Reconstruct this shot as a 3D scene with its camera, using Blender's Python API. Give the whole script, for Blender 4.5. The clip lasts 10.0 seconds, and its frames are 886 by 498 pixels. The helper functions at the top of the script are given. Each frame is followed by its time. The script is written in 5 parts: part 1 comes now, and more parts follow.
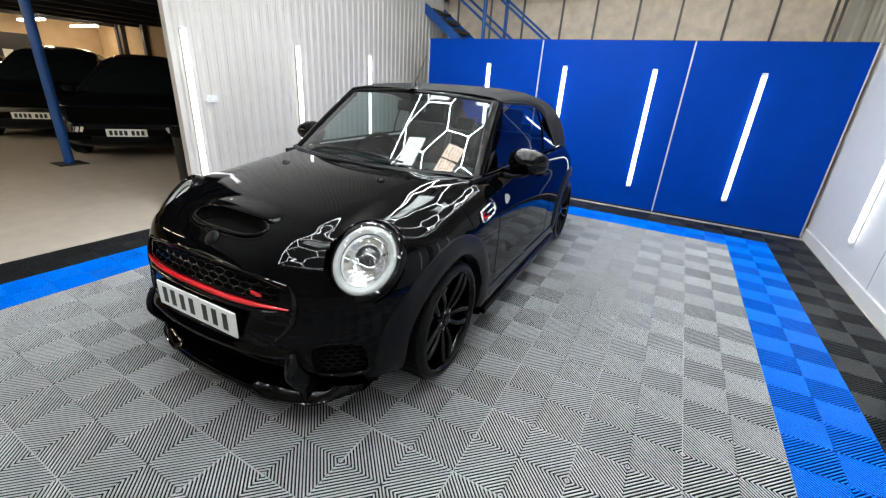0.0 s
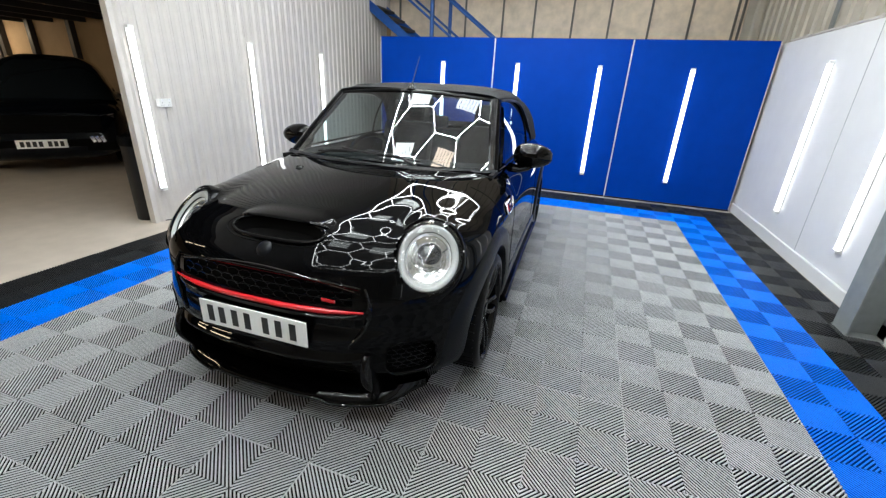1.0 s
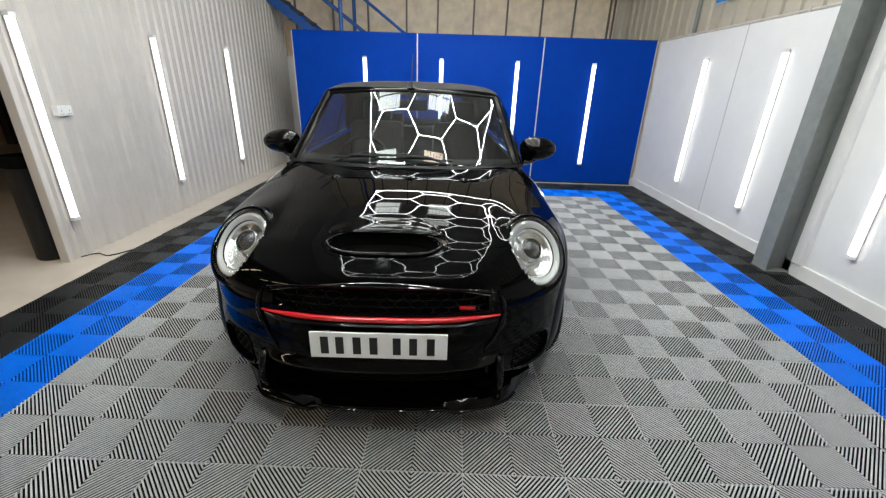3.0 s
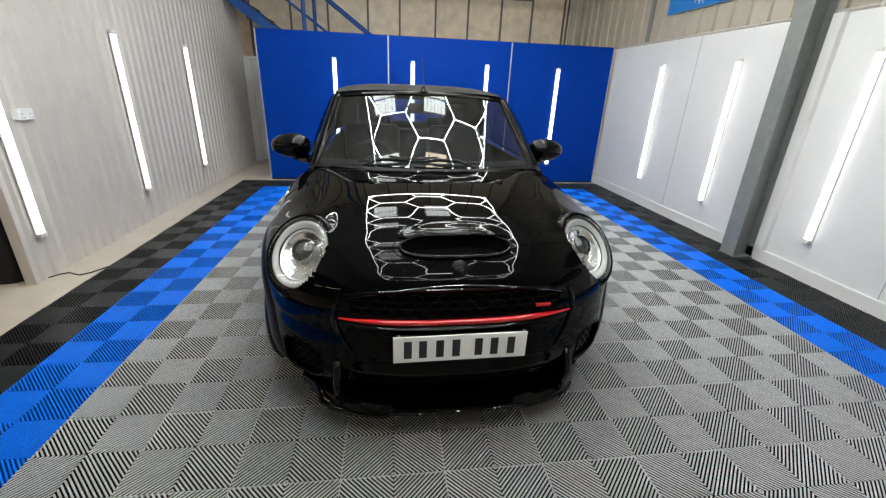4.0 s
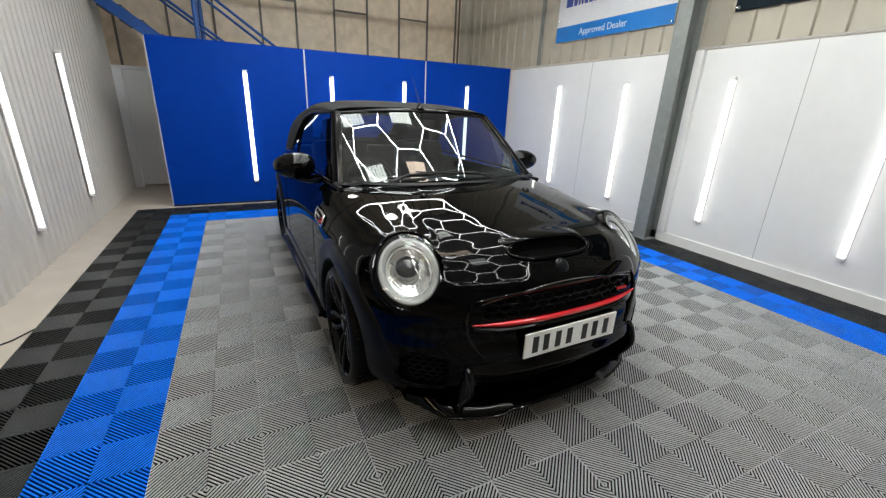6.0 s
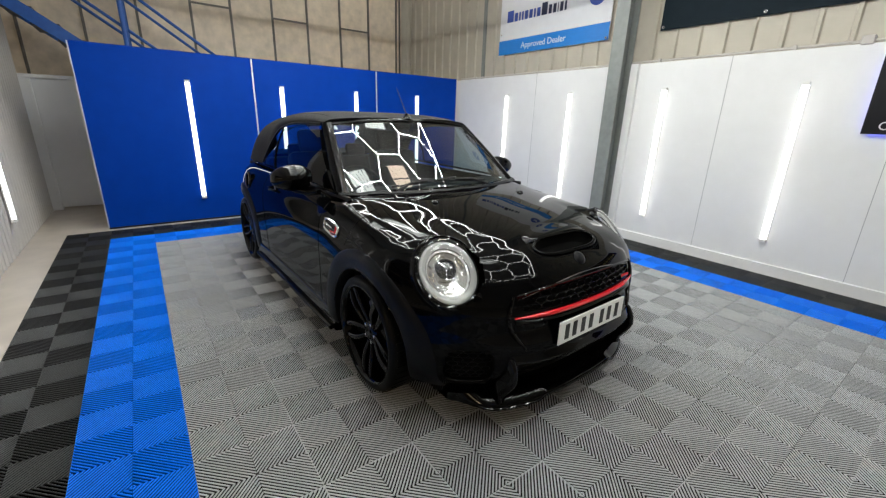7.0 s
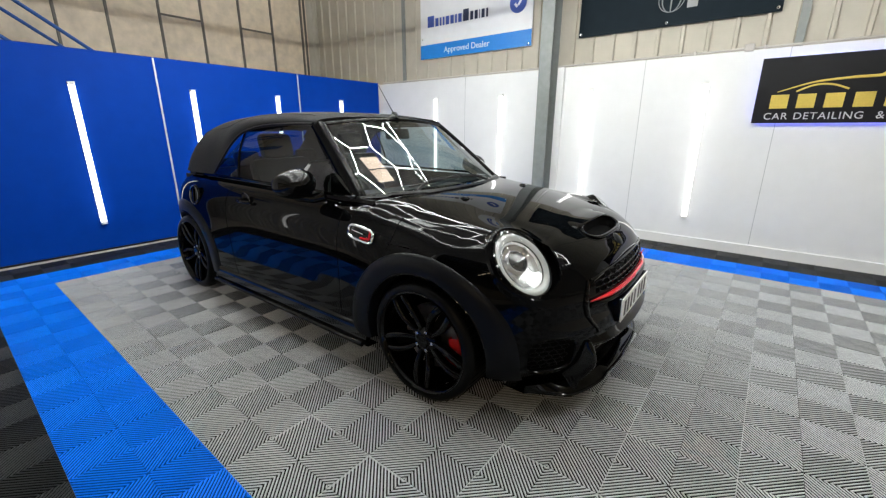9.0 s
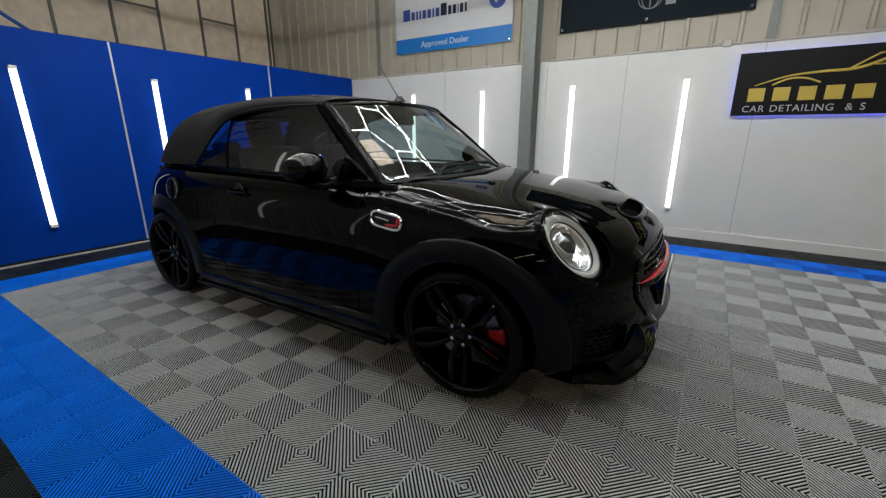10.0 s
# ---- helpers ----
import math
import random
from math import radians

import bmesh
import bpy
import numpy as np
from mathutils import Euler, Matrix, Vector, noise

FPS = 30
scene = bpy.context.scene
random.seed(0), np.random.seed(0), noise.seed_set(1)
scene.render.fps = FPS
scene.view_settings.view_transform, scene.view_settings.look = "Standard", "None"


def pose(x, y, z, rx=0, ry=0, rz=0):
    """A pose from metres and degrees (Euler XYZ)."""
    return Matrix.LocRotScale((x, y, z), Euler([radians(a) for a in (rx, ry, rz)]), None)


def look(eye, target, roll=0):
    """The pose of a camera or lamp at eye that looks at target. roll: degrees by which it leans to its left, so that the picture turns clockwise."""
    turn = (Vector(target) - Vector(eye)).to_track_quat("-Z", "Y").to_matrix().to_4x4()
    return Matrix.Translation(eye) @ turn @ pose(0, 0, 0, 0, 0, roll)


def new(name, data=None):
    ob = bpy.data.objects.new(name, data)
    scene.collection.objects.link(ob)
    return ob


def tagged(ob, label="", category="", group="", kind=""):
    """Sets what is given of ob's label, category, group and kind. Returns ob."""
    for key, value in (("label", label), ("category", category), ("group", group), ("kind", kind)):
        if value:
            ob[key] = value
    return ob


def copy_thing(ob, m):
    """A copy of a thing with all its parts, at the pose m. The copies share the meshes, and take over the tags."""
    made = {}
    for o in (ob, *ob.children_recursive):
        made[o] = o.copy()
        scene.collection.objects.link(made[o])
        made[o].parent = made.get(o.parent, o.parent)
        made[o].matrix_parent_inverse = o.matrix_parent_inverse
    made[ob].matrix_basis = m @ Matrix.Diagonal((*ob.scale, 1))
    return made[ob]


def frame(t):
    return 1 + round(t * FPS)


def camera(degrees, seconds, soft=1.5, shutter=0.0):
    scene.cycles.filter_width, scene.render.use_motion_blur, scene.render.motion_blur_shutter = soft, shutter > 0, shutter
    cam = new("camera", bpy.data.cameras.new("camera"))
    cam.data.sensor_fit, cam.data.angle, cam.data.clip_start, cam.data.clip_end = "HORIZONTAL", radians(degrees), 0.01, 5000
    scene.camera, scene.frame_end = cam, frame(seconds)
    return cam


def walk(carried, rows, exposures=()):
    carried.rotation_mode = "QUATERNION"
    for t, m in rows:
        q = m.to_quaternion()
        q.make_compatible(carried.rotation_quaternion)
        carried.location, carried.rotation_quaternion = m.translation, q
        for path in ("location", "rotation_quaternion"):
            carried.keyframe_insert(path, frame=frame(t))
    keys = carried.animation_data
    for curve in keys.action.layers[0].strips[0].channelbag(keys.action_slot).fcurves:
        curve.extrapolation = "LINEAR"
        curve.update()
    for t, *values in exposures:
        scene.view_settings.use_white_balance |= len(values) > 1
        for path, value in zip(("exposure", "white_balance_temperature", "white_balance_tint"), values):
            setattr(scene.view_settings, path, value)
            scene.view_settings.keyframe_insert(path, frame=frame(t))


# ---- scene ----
cam = camera(95.2, 10.0, soft=1.3)
PATH = [
    (0, (0.057, -0.062, 1.402), (-0.816, 1.574, 0.651), 3.8),
    (0.5, (-0.151, -0.202, 1.383), (-0.88, 1.502, 0.631), 3.4),
    (1, (-0.377, -0.345, 1.394), (-0.957, 1.417, 0.646), 2.8),
    (1.5, (-0.602, -0.504, 1.411), (-1.044, 1.297, 0.661), 2.2),
    (2, (-0.817, -0.53, 1.385), (-1.119, 1.299, 0.634), 1.8),
    (2.5, (-1.045, -0.528, 1.396), (-1.202, 1.316, 0.638), 1.7),
    (4, (-1.798, -0.538, 1.392), (-1.547, 1.303, 0.653), 2.3),
    (4.5, (-2.043, -0.503, 1.394), (-1.65, 1.318, 0.666), 2.5),
    (5, (-2.313, -0.485, 1.393), (-1.769, 1.306, 0.688), 2.6),
    (5.5, (-2.525, -0.427, 1.382), (-1.829, 1.32, 0.7), 2.6),
    (7, (-3.173, -0.235, 1.365), (-2.041, 1.297, 0.756), 1.7),
    (7.5, (-3.315, -0.092, 1.352), (-2.064, 1.353, 0.764), 1.2),
    (8, (-3.462, 0.019, 1.345), (-2.116, 1.382, 0.769), 0.6),
    (8.5, (-3.619, 0.143, 1.325), (-2.189, 1.42, 0.756), 0.2),
    (9, (-3.676, 0.317, 1.286), (-2.174, 1.509, 0.719), 0.1),
    (9.5, (-3.716, 0.495, 1.238), (-2.149, 1.606, 0.68), 0.1),
    (10, (-3.779, 0.66, 1.166), (-2.161, 1.7, 0.618), 0.1),
]
EXPOSURE = [(0, 0.35, 6150, 10), (1.5, 0.22, 6250, 10), (2.5, 0.06, 6400, 10), (4, -0.09, 6500, 10), (5.5, -0.13, 6500, 10), (7, -0.08, 6500, 10), (8, 0.03, 6450, 10), (9.5, 0.17, 6450, 10), (9.7, 0.05, 6450, 10), (10, -0.75, 6500, 10)]
walk(cam, [(t, look(eye, target, roll)) for t, eye, target, roll in PATH], EXPOSURE)

# ---- light ----
world = bpy.data.worlds.new("overcast_sky")
scene.world = world
world.use_nodes = True
wn = world.node_tree.nodes
sky = wn.new("ShaderNodeTexSky")
sky.sky_type, sky.sun_disc, sky.sun_elevation, sky.sun_rotation = "NISHITA", False, radians(35), radians(140)
world.node_tree.links.new(sky.outputs["Color"], wn["Background"].inputs["Color"])
wn["Background"].inputs["Strength"].default_value = 0.12
TUBE_POWER, HEX_POWER, PANEL_POWER, BATTEN_POWER = 3.7, 108.0, 8.5, 34.0


# ---- materials ----
def mat(name, base, rough=0.5, metal=0.0, var=0.12, scale=6.0, bump=0.0, bump_scale=200.0, coat=0.0, rvar=0.08, spec=0.5, rand=0.0, emit=0.0):
    m = bpy.data.materials.new(name)
    m.use_nodes = True
    nt = m.node_tree
    p = nt.nodes["Principled BSDF"]
    lk = nt.links.new
    p.inputs["Metallic"].default_value = metal
    p.inputs["Coat Weight"].default_value = coat
    p.inputs["Coat Roughness"].default_value = 0.015
    p.inputs["Specular IOR Level"].default_value = spec
    p.inputs["Base Color"].default_value = (*base, 1)
    p.inputs["Roughness"].default_value = rough
    tc = nt.nodes.new("ShaderNodeTexCoord")
    if var > 0:
        n1, n2 = nt.nodes.new("ShaderNodeTexNoise"), nt.nodes.new("ShaderNodeTexNoise")
        n1.inputs["Scale"].default_value, n2.inputs["Scale"].default_value = scale * 0.25, scale * 4
        n1.inputs["Detail"].default_value, n2.inputs["Detail"].default_value = 3, 4
        lk(tc.outputs["Object"], n1.inputs["Vector"]), lk(tc.outputs["Object"], n2.inputs["Vector"])
        add = nt.nodes.new("ShaderNodeMath")
        add.operation = "ADD"
        lk(n1.outputs["Fac"], add.inputs[0]), lk(n2.outputs["Fac"], add.inputs[1])
        last = add.outputs[0]
        if rand > 0:
            oi, mu = nt.nodes.new("ShaderNodeObjectInfo"), nt.nodes.new("ShaderNodeMath")
            mu.operation = "MULTIPLY_ADD"
            mu.inputs[1].default_value = rand
            lk(oi.outputs["Random"], mu.inputs[0]), lk(last, mu.inputs[2])
            last = mu.outputs[0]
        mr = nt.nodes.new("ShaderNodeMapRange")
        mr.inputs["From Min"].default_value, mr.inputs["From Max"].default_value = 0.65, 1.35 + rand
        mr.inputs["To Min"].default_value, mr.inputs["To Max"].default_value = 1 - var, 1 + var
        lk(last, mr.inputs["Value"])
        mx = nt.nodes.new("ShaderNodeMix")
        mx.data_type, mx.blend_type = "RGBA", "MULTIPLY"
        mx.inputs["Factor"].default_value = 1
        mx.inputs[6].default_value = (*base, 1)
        lk(mr.outputs["Result"], mx.inputs[7])
        lk(mx.outputs[2], p.inputs["Base Color"])
        rr = nt.nodes.new("ShaderNodeMapRange")
        rr.inputs["From Min"].default_value, rr.inputs["From Max"].default_value = 0.3, 0.7
        rr.inputs["To Min"].default_value, rr.inputs["To Max"].default_value = max(0.0, rough - rvar), min(1, rough + rvar)
        lk(n1.outputs["Fac"], rr.inputs["Value"]), lk(rr.outputs["Result"], p.inputs["Roughness"])
    if bump > 0:
        nb, bp = nt.nodes.new("ShaderNodeTexNoise"), nt.nodes.new("ShaderNodeBump")
        nb.inputs["Scale"].default_value = bump_scale
        bp.inputs["Strength"].default_value, bp.inputs["Distance"].default_value = bump, 0.002
        lk(tc.outputs["Object"], nb.inputs["Vector"]), lk(nb.outputs["Fac"], bp.inputs["Height"]), lk(bp.outputs["Normal"], p.inputs["Normal"])
    return m


def glow(name, colour, strength):
    m = bpy.data.materials.new(name)
    m.use_nodes = True
    p = m.node_tree.nodes["Principled BSDF"]
    p.inputs["Base Color"].default_value = (0.8, 0.8, 0.8, 1)
    p.inputs["Emission Color"].default_value = (*colour, 1)
    p.inputs["Emission Strength"].default_value = strength
    return m


def glass(name, tint, ior=1.55, rough=0.0):
    """A thin pane: tinted see-through with a mirror gloss that grows at grazing angles."""
    m = bpy.data.materials.new(name)
    m.use_nodes = True
    nt = m.node_tree
    nt.nodes.remove(nt.nodes["Principled BSDF"])
    tr, gl, lw, pw, fr, mx = (nt.nodes.new(k) for k in ("ShaderNodeBsdfTransparent", "ShaderNodeBsdfGlossy", "ShaderNodeLayerWeight", "ShaderNodeMath", "ShaderNodeMath", "ShaderNodeMixShader"))
    tr.inputs["Color"].default_value = (*tint, 1)
    gl.inputs["Roughness"].default_value = rough
    f0 = 2 * ((ior - 1) / (ior + 1)) ** 2
    lw.inputs["Blend"].default_value = 0.5
    pw.operation, pw.inputs[1].default_value = "POWER", 5
    fr.operation, fr.inputs[1].default_value, fr.inputs[2].default_value = "MULTIPLY_ADD", 1 - f0, f0
    nt.links.new(lw.outputs["Facing"], pw.inputs[0]), nt.links.new(pw.outputs[0], fr.inputs[0])
    nt.links.new(fr.outputs[0], mx.inputs[0]), nt.links.new(tr.outputs[0], mx.inputs[1]), nt.links.new(gl.outputs[0], mx.inputs[2])
    nt.links.new(mx.outputs[0], nt.nodes["Material Output"].inputs["Surface"])
    return m


M_GREY = mat("grey_tile_plastic", (0.43, 0.442, 0.455), 0.4, var=0.16, scale=9, bump=0.15, bump_scale=260, rand=0.25)
M_BLUE = mat("blue_tile_plastic", (0.0, 0.19, 0.95), 0.4, spec=0.2, var=0.1, scale=9, bump=0.12, bump_scale=260, rand=0.25)
M_BLACK = mat("black_tile_plastic", (0.011, 0.0125, 0.015), 0.36, var=0.2, scale=9, bump=0.15, bump_scale=260, rand=0.25)
# dark tile colours that paint in the shade down the grooves
M_GROOVESHADE = mat("tile_groove_shade", (0.01, 0.01, 0.01), 0.9, spec=0.1, var=0.2, scale=20)
M_GROOVESHADEBLUE = mat("blue_tile_groove_shade", (0.0, 0.055, 0.3), 0.9, spec=0.1, var=0.2, scale=20)
M_EPOXY = mat("beige_epoxy_floor", (0.55, 0.49, 0.43), 0.35, var=0.12, scale=1.3, bump=0.08, bump_scale=40)
M_WHITE = mat("white_painted_board", (0.74, 0.74, 0.745), 0.5, var=0.03, scale=1.6, bump=0.06, bump_scale=90)
M_SHEET = mat("light_grey_coated_steel", (0.515, 0.485, 0.46), 0.6, var=0.06, scale=1.5, bump=0.04, bump_scale=30)
M_CLAD = mat("cream_cladding", (0.46, 0.425, 0.355), 0.5, var=0.1, scale=1.2, bump=0.05, bump_scale=30)
M_BOARD = mat("buff_lining_board", (0.74, 0.625, 0.49), 0.6, var=0.2, scale=2.2, bump=0.08, bump_scale=40)
M_JOINT = mat("grey_joint_strip", (0.13, 0.115, 0.1), 0.5, var=0.2)
M_PANEL = mat("royal_blue_panel", (0.0, 0.040, 0.325), 0.55, spec=0.08, var=0.1, scale=1.4, bump=0.04, bump_scale=500)
M_ALU = mat("brushed_aluminium", (0.62, 0.63, 0.65), 0.4, 0.3, var=0.1, scale=14)
M_STEEL = mat("grey_painted_steel", (0.21, 0.225, 0.22), 0.45, var=0.14, scale=4, bump=0.06, bump_scale=60)
M_BLUESTEEL = mat("blue_painted_steel", (0.01, 0.075, 0.3), 0.4, var=0.15, scale=6, bump=0.05, bump_scale=80)
M_DARKSTEEL = mat("dark_steel_tread", (0.03, 0.03, 0.035), 0.5, var=0.2)
M_CEIL = mat("dark_decking", (0.03, 0.032, 0.04), 0.6, var=0.2, scale=2)
M_BUFFWALL = mat("buff_garage_wall", (0.5, 0.36, 0.22), 0.7, var=0.12, scale=0.8, bump=0.1, bump_scale=25)
M_ROOF = mat("pale_roof_sheet", (0.7, 0.68, 0.65), 0.5, var=0.1, scale=1)
M_TUBE = glow("lit_tube_cover", (1.0, 1.0, 0.96), TUBE_POWER)
M_HEX = glow("lit_grid_tube", (0.965, 1.0, 0.96), HEX_POWER)
M_LED = glow("lit_panel_strip", (0.93, 1.0, 0.94), PANEL_POWER)
M_LEDWARM = glow("lit_warm_panel_strip", (1.0, 0.8, 0.6), PANEL_POWER)
M_BATTEN = glow("lit_batten_diffuser", (1.0, 0.8, 0.52), BATTEN_POWER)
M_HALO = glow("blue_led_strip", (0.12, 0.15, 1.0), 14.0)
M_WPLASTIC = mat("white_plastic", (0.75, 0.75, 0.74), 0.4, var=0.04, scale=8)
M_BLACKPL = mat("black_plastic", (0.008, 0.008, 0.009), 0.45, spec=0.3, var=0.2, scale=8, bump=0.1, bump_scale=300)
M_SIGNBLACK = mat("black_acrylic", (0.006, 0.006, 0.008), 0.45, var=0.1, spec=0.2)
M_GOLD = mat("gold_lettering", (0.62, 0.47, 0.1), 0.35, 0.3, var=0.1, scale=20)
M_SILVERTXT = mat("silver_lettering", (0.6, 0.6, 0.62), 0.4, 0.2, var=0.05)
M_BANNER = mat("dark_slate_vinyl", (0.011, 0.018, 0.025), 0.6, spec=0.06, var=0.1, scale=2)
M_VINYL = mat("white_vinyl", (0.74, 0.75, 0.78), 0.35, var=0.04, scale=2)
M_CYAN = mat("sky_blue_print", (0.01, 0.2, 0.62), 0.35, var=0.05, scale=4)
M_NAVY = mat("navy_print", (0.012, 0.02, 0.06), 0.4, var=0.05)
M_INDIGO = mat("indigo_print", (0.05, 0.1, 0.42), 0.4, var=0.05)
M_GREYPRINT = mat("grey_print", (0.3, 0.31, 0.32), 0.4, var=0.05)

# car
M_PAINT = mat("gloss_black_paint", (0.0012, 0.0013, 0.0016), 0.02, var=0.0, spec=0.105)
M_GLOSS = mat("piano_black_trim", (0.0012, 0.0012, 0.0014), 0.03, var=0.0, spec=0.24)
M_ALLOY = mat("gloss_black_alloy", (0.0014, 0.0014, 0.0016), 0.04, var=0.0, spec=0.2)
M_MATTE = mat("matte_black_cladding", (0.0036, 0.0043, 0.0060), 0.36, spec=0.14, var=0.12, scale=12, bump=0.2, bump_scale=500)
# Near-black: shade inside openings is put into the colour; also plain black parts.
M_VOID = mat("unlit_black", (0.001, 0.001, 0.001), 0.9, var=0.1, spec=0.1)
M_FABRIC = mat("charcoal_hood_fabric", (0.017, 0.017, 0.019), 0.9, var=0.18, scale=14, bump=0.5, bump_scale=900, spec=0.25)
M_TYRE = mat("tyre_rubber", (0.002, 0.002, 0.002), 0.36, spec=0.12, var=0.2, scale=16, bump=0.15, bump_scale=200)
M_CHROME = mat("bright_chrome", (0.8, 0.8, 0.82), 0.08, 1.0, var=0.0)
M_DARKCHROME = mat("dark_chrome_edge", (0.22, 0.22, 0.23), 0.12, 1.0, var=0.0)
M_REFL = mat("headlamp_reflector", (0.88, 0.89, 0.9), 0.3, 0.55, var=0.05, scale=30)
M_RING = mat("frosted_ring_plastic", (0.5, 0.51, 0.51), 0.35, var=0.03, scale=30)
M_BOWL = mat("reflector_bowl", (0.74, 0.75, 0.75), 0.16, 0.85, var=0.12, scale=30)
M_LENS = mat("projector_lens", (0.02, 0.022, 0.028), 0.03, var=0.0, coat=1.0)
M_RED = mat("red_gloss_trim", (0.5, 0.006, 0.012), 0.18, var=0.06, scale=20, coat=0.6)
M_REDCAL = mat("red_caliper_paint", (0.5, 0.012, 0.01), 0.35, var=0.1, scale=20)
M_DISC = mat("brake_disc_steel", (0.22, 0.2, 0.18), 0.35, 1.0, var=0.2, scale=30)
M_PLATE = mat("white_number_plate", (0.9, 0.91, 0.9), 0.35, var=0.03, scale=20)
M_INK = mat("black_plate_ink", (0.01, 0.01, 0.01), 0.4, var=0.0)
M_CABIN = mat("dark_cabin_trim", (0.007, 0.007, 0.008), 0.6, spec=0.15, var=0.15, scale=10, bump=0.2, bump_scale=300)
M_LEATHER = mat("black_leather", (0.005, 0.005, 0.005), 0.5, spec=0.12, var=0.2, scale=12, bump=0.3, bump_scale=350)
M_PAPER = mat("white_paper", (0.78, 0.78, 0.76), 0.7, var=0.03, scale=20)
M_SCREEN = glass("windscreen_glass", (0.52, 0.62, 0.62), 1.55)
M_SIDEGLASS = glass("tinted_side_glass", (0.62, 0.7, 0.7), 1.55)
M_LAMPGLASS = glass("clear_lamp_cover", (0.97, 0.98, 0.98), 1.45)
M_NAVYPAINT = mat("dark_blue_black_paint", (0.003, 0.0045, 0.008), 0.14, var=0.0, spec=0.2)
M_SMOKE = mat("dark_privacy_glass", (0.010, 0.014, 0.018), 0.05, var=0.0)

# ---- mesh helpers ----
class Geo:
    """Collects vertices and faces; each piece can be placed by a matrix."""

    def __init__(self):
        self.v, self.f = [], []

    def add(self, verts, faces, m=None):
        n = len(self.v)
        self.v += [tuple(m @ Vector(p)) for p in verts] if m is not None else [tuple(p) for p in verts]
        self.f += [tuple(i + n for i in q) for q in faces]
        return self

    def box(self, x0, x1, y0, y1, z0, z1, bevel=0.0, m=None):
        if bevel <= 0:
            vs = [(x, y, z) for z in (z0, z1) for y in (y0, y1) for x in (x0, x1)]
            return self.add(vs, [(0, 2, 3, 1), (4, 5, 7, 6), (0, 1, 5, 4), (2, 6, 7, 3), (0, 4, 6, 2), (1, 3, 7, 5)], m)
        b = bmesh.new()
        bmesh.ops.create_cube(b, size=1)
        for q in b.verts:
            q.co = Vector((x0 + (q.co.x + 0.5) * (x1 - x0), y0 + (q.co.y + 0.5) * (y1 - y0), z0 + (q.co.z + 0.5) * (z1 - z0)))
        bmesh.ops.bevel(b, geom=b.edges[:], offset=bevel, segments=2, affect="EDGES", profile=0.5)
        b.verts.index_update()
        self.add([q.co[:] for q in b.verts], [[q.index for q in p.verts] for p in b.faces], m)
        b.free()
        return self

    def grid(self, rows, close_u=False, close_v=False, flip=False, m=None):
        """A surface through rows of points."""
        nu, nv = len(rows), len(rows[0])
        vs = [p for r in rows for p in r]
        fs = []
        for i in range(nu if close_u else nu - 1):
            for j in range(nv if close_v else nv - 1):
                a, b = i * nv + j, i * nv + (j + 1) % nv
                c, d = ((i + 1) % nu) * nv + (j + 1) % nv, ((i + 1) % nu) * nv + j
                fs.append((d, c, b, a) if flip else (a, b, c, d))
        return self.add(vs, fs, m)

    def revolve(self, prof, n=32, m=None, flip=False):
        """Profile of (radius, height) turned round z."""
        return self.grid([[(r * math.cos(2 * math.pi * i / n), r * math.sin(2 * math.pi * i / n), h) for r, h in prof] for i in range(n)], close_u=True, m=m, flip=flip)

    def tube(self, pts, r, n=8, closed=False, m=None, squash=1.0):
        pts = [Vector(p) for p in pts]
        rows, k = [], len(pts)
        up = Vector((0.02, 0.03, 1))
        for i, p in enumerate(pts):
            a = pts[(i - 1) % k] if closed or i > 0 else p
            b = pts[(i + 1) % k] if closed or i < k - 1 else p
            t = (b - a).normalized()
            s = t.cross(up)
            if s.length < 1e-3:
                s = t.cross(Vector((1, 0, 0)))
            s.normalize()
            w = s.cross(t)
            rad = r[i] if isinstance(r, (list, tuple)) else r
            rows.append([tuple(p + rad * (math.cos(q) * s + squash * math.sin(q) * w)) for q in (2 * math.pi * j / n for j in range(n))])
        self.grid(rows, close_u=closed, close_v=True, m=m)
        if not closed:
            for row, rev in ((rows[0], False), (rows[-1], True)):
                self.add(row, [tuple(range(n))[::-1] if rev else tuple(range(n))], m)
        return self

    def cyl(self, a, b, r, n=16):
        return self.tube([a, b], r, n)

    def plate(self, outline, depth, m=None):
        """A flat outline in xy given a thickness along z, with caps."""
        n = len(outline)
        vs = [(x, y, 0) for x, y in outline] + [(x, y, depth) for x, y in outline]
        fs = [tuple(range(n))[::-1], tuple(range(n, 2 * n))] + [(i, (i + 1) % n, n + (i + 1) % n, n + i) for i in range(n)]
        return self.add(vs, fs, m)

    def mesh(self, name, material, smooth=False, angle=0.6):
        me = bpy.data.meshes.new(name)
        me.from_pydata(self.v, [], self.f)
        me.materials.append(material)
        b = bmesh.new()
        b.from_mesh(me)
        bmesh.ops.remove_doubles(b, verts=b.verts, dist=1e-5)
        bmesh.ops.recalc_face_normals(b, faces=b.faces)
        b.to_mesh(me)
        b.free()
        if smooth:
            me.shade_smooth()
            me.set_sharp_from_angle(angle=angle)
        return me


def part(name, geo, material, parent, label="", smooth=False, angle=0.6):
    ob = new(name, geo.mesh(name, material, smooth, angle))
    ob.parent = parent
    return tagged(ob, label)


def thing(name, place, label, category, group="", kind=""):
    ob = new(name)
    ob.empty_display_size = 0.1
    ob.matrix_world = place if isinstance(place, Matrix) else Matrix.Translation(place)
    return tagged(ob, label, category, group, kind)


def solid(name, geo, material, label="", category="", group="", kind="", smooth=False, angle=0.6):
    return tagged(new(name, geo.mesh(name, material, smooth, angle)), label, category, group, kind)


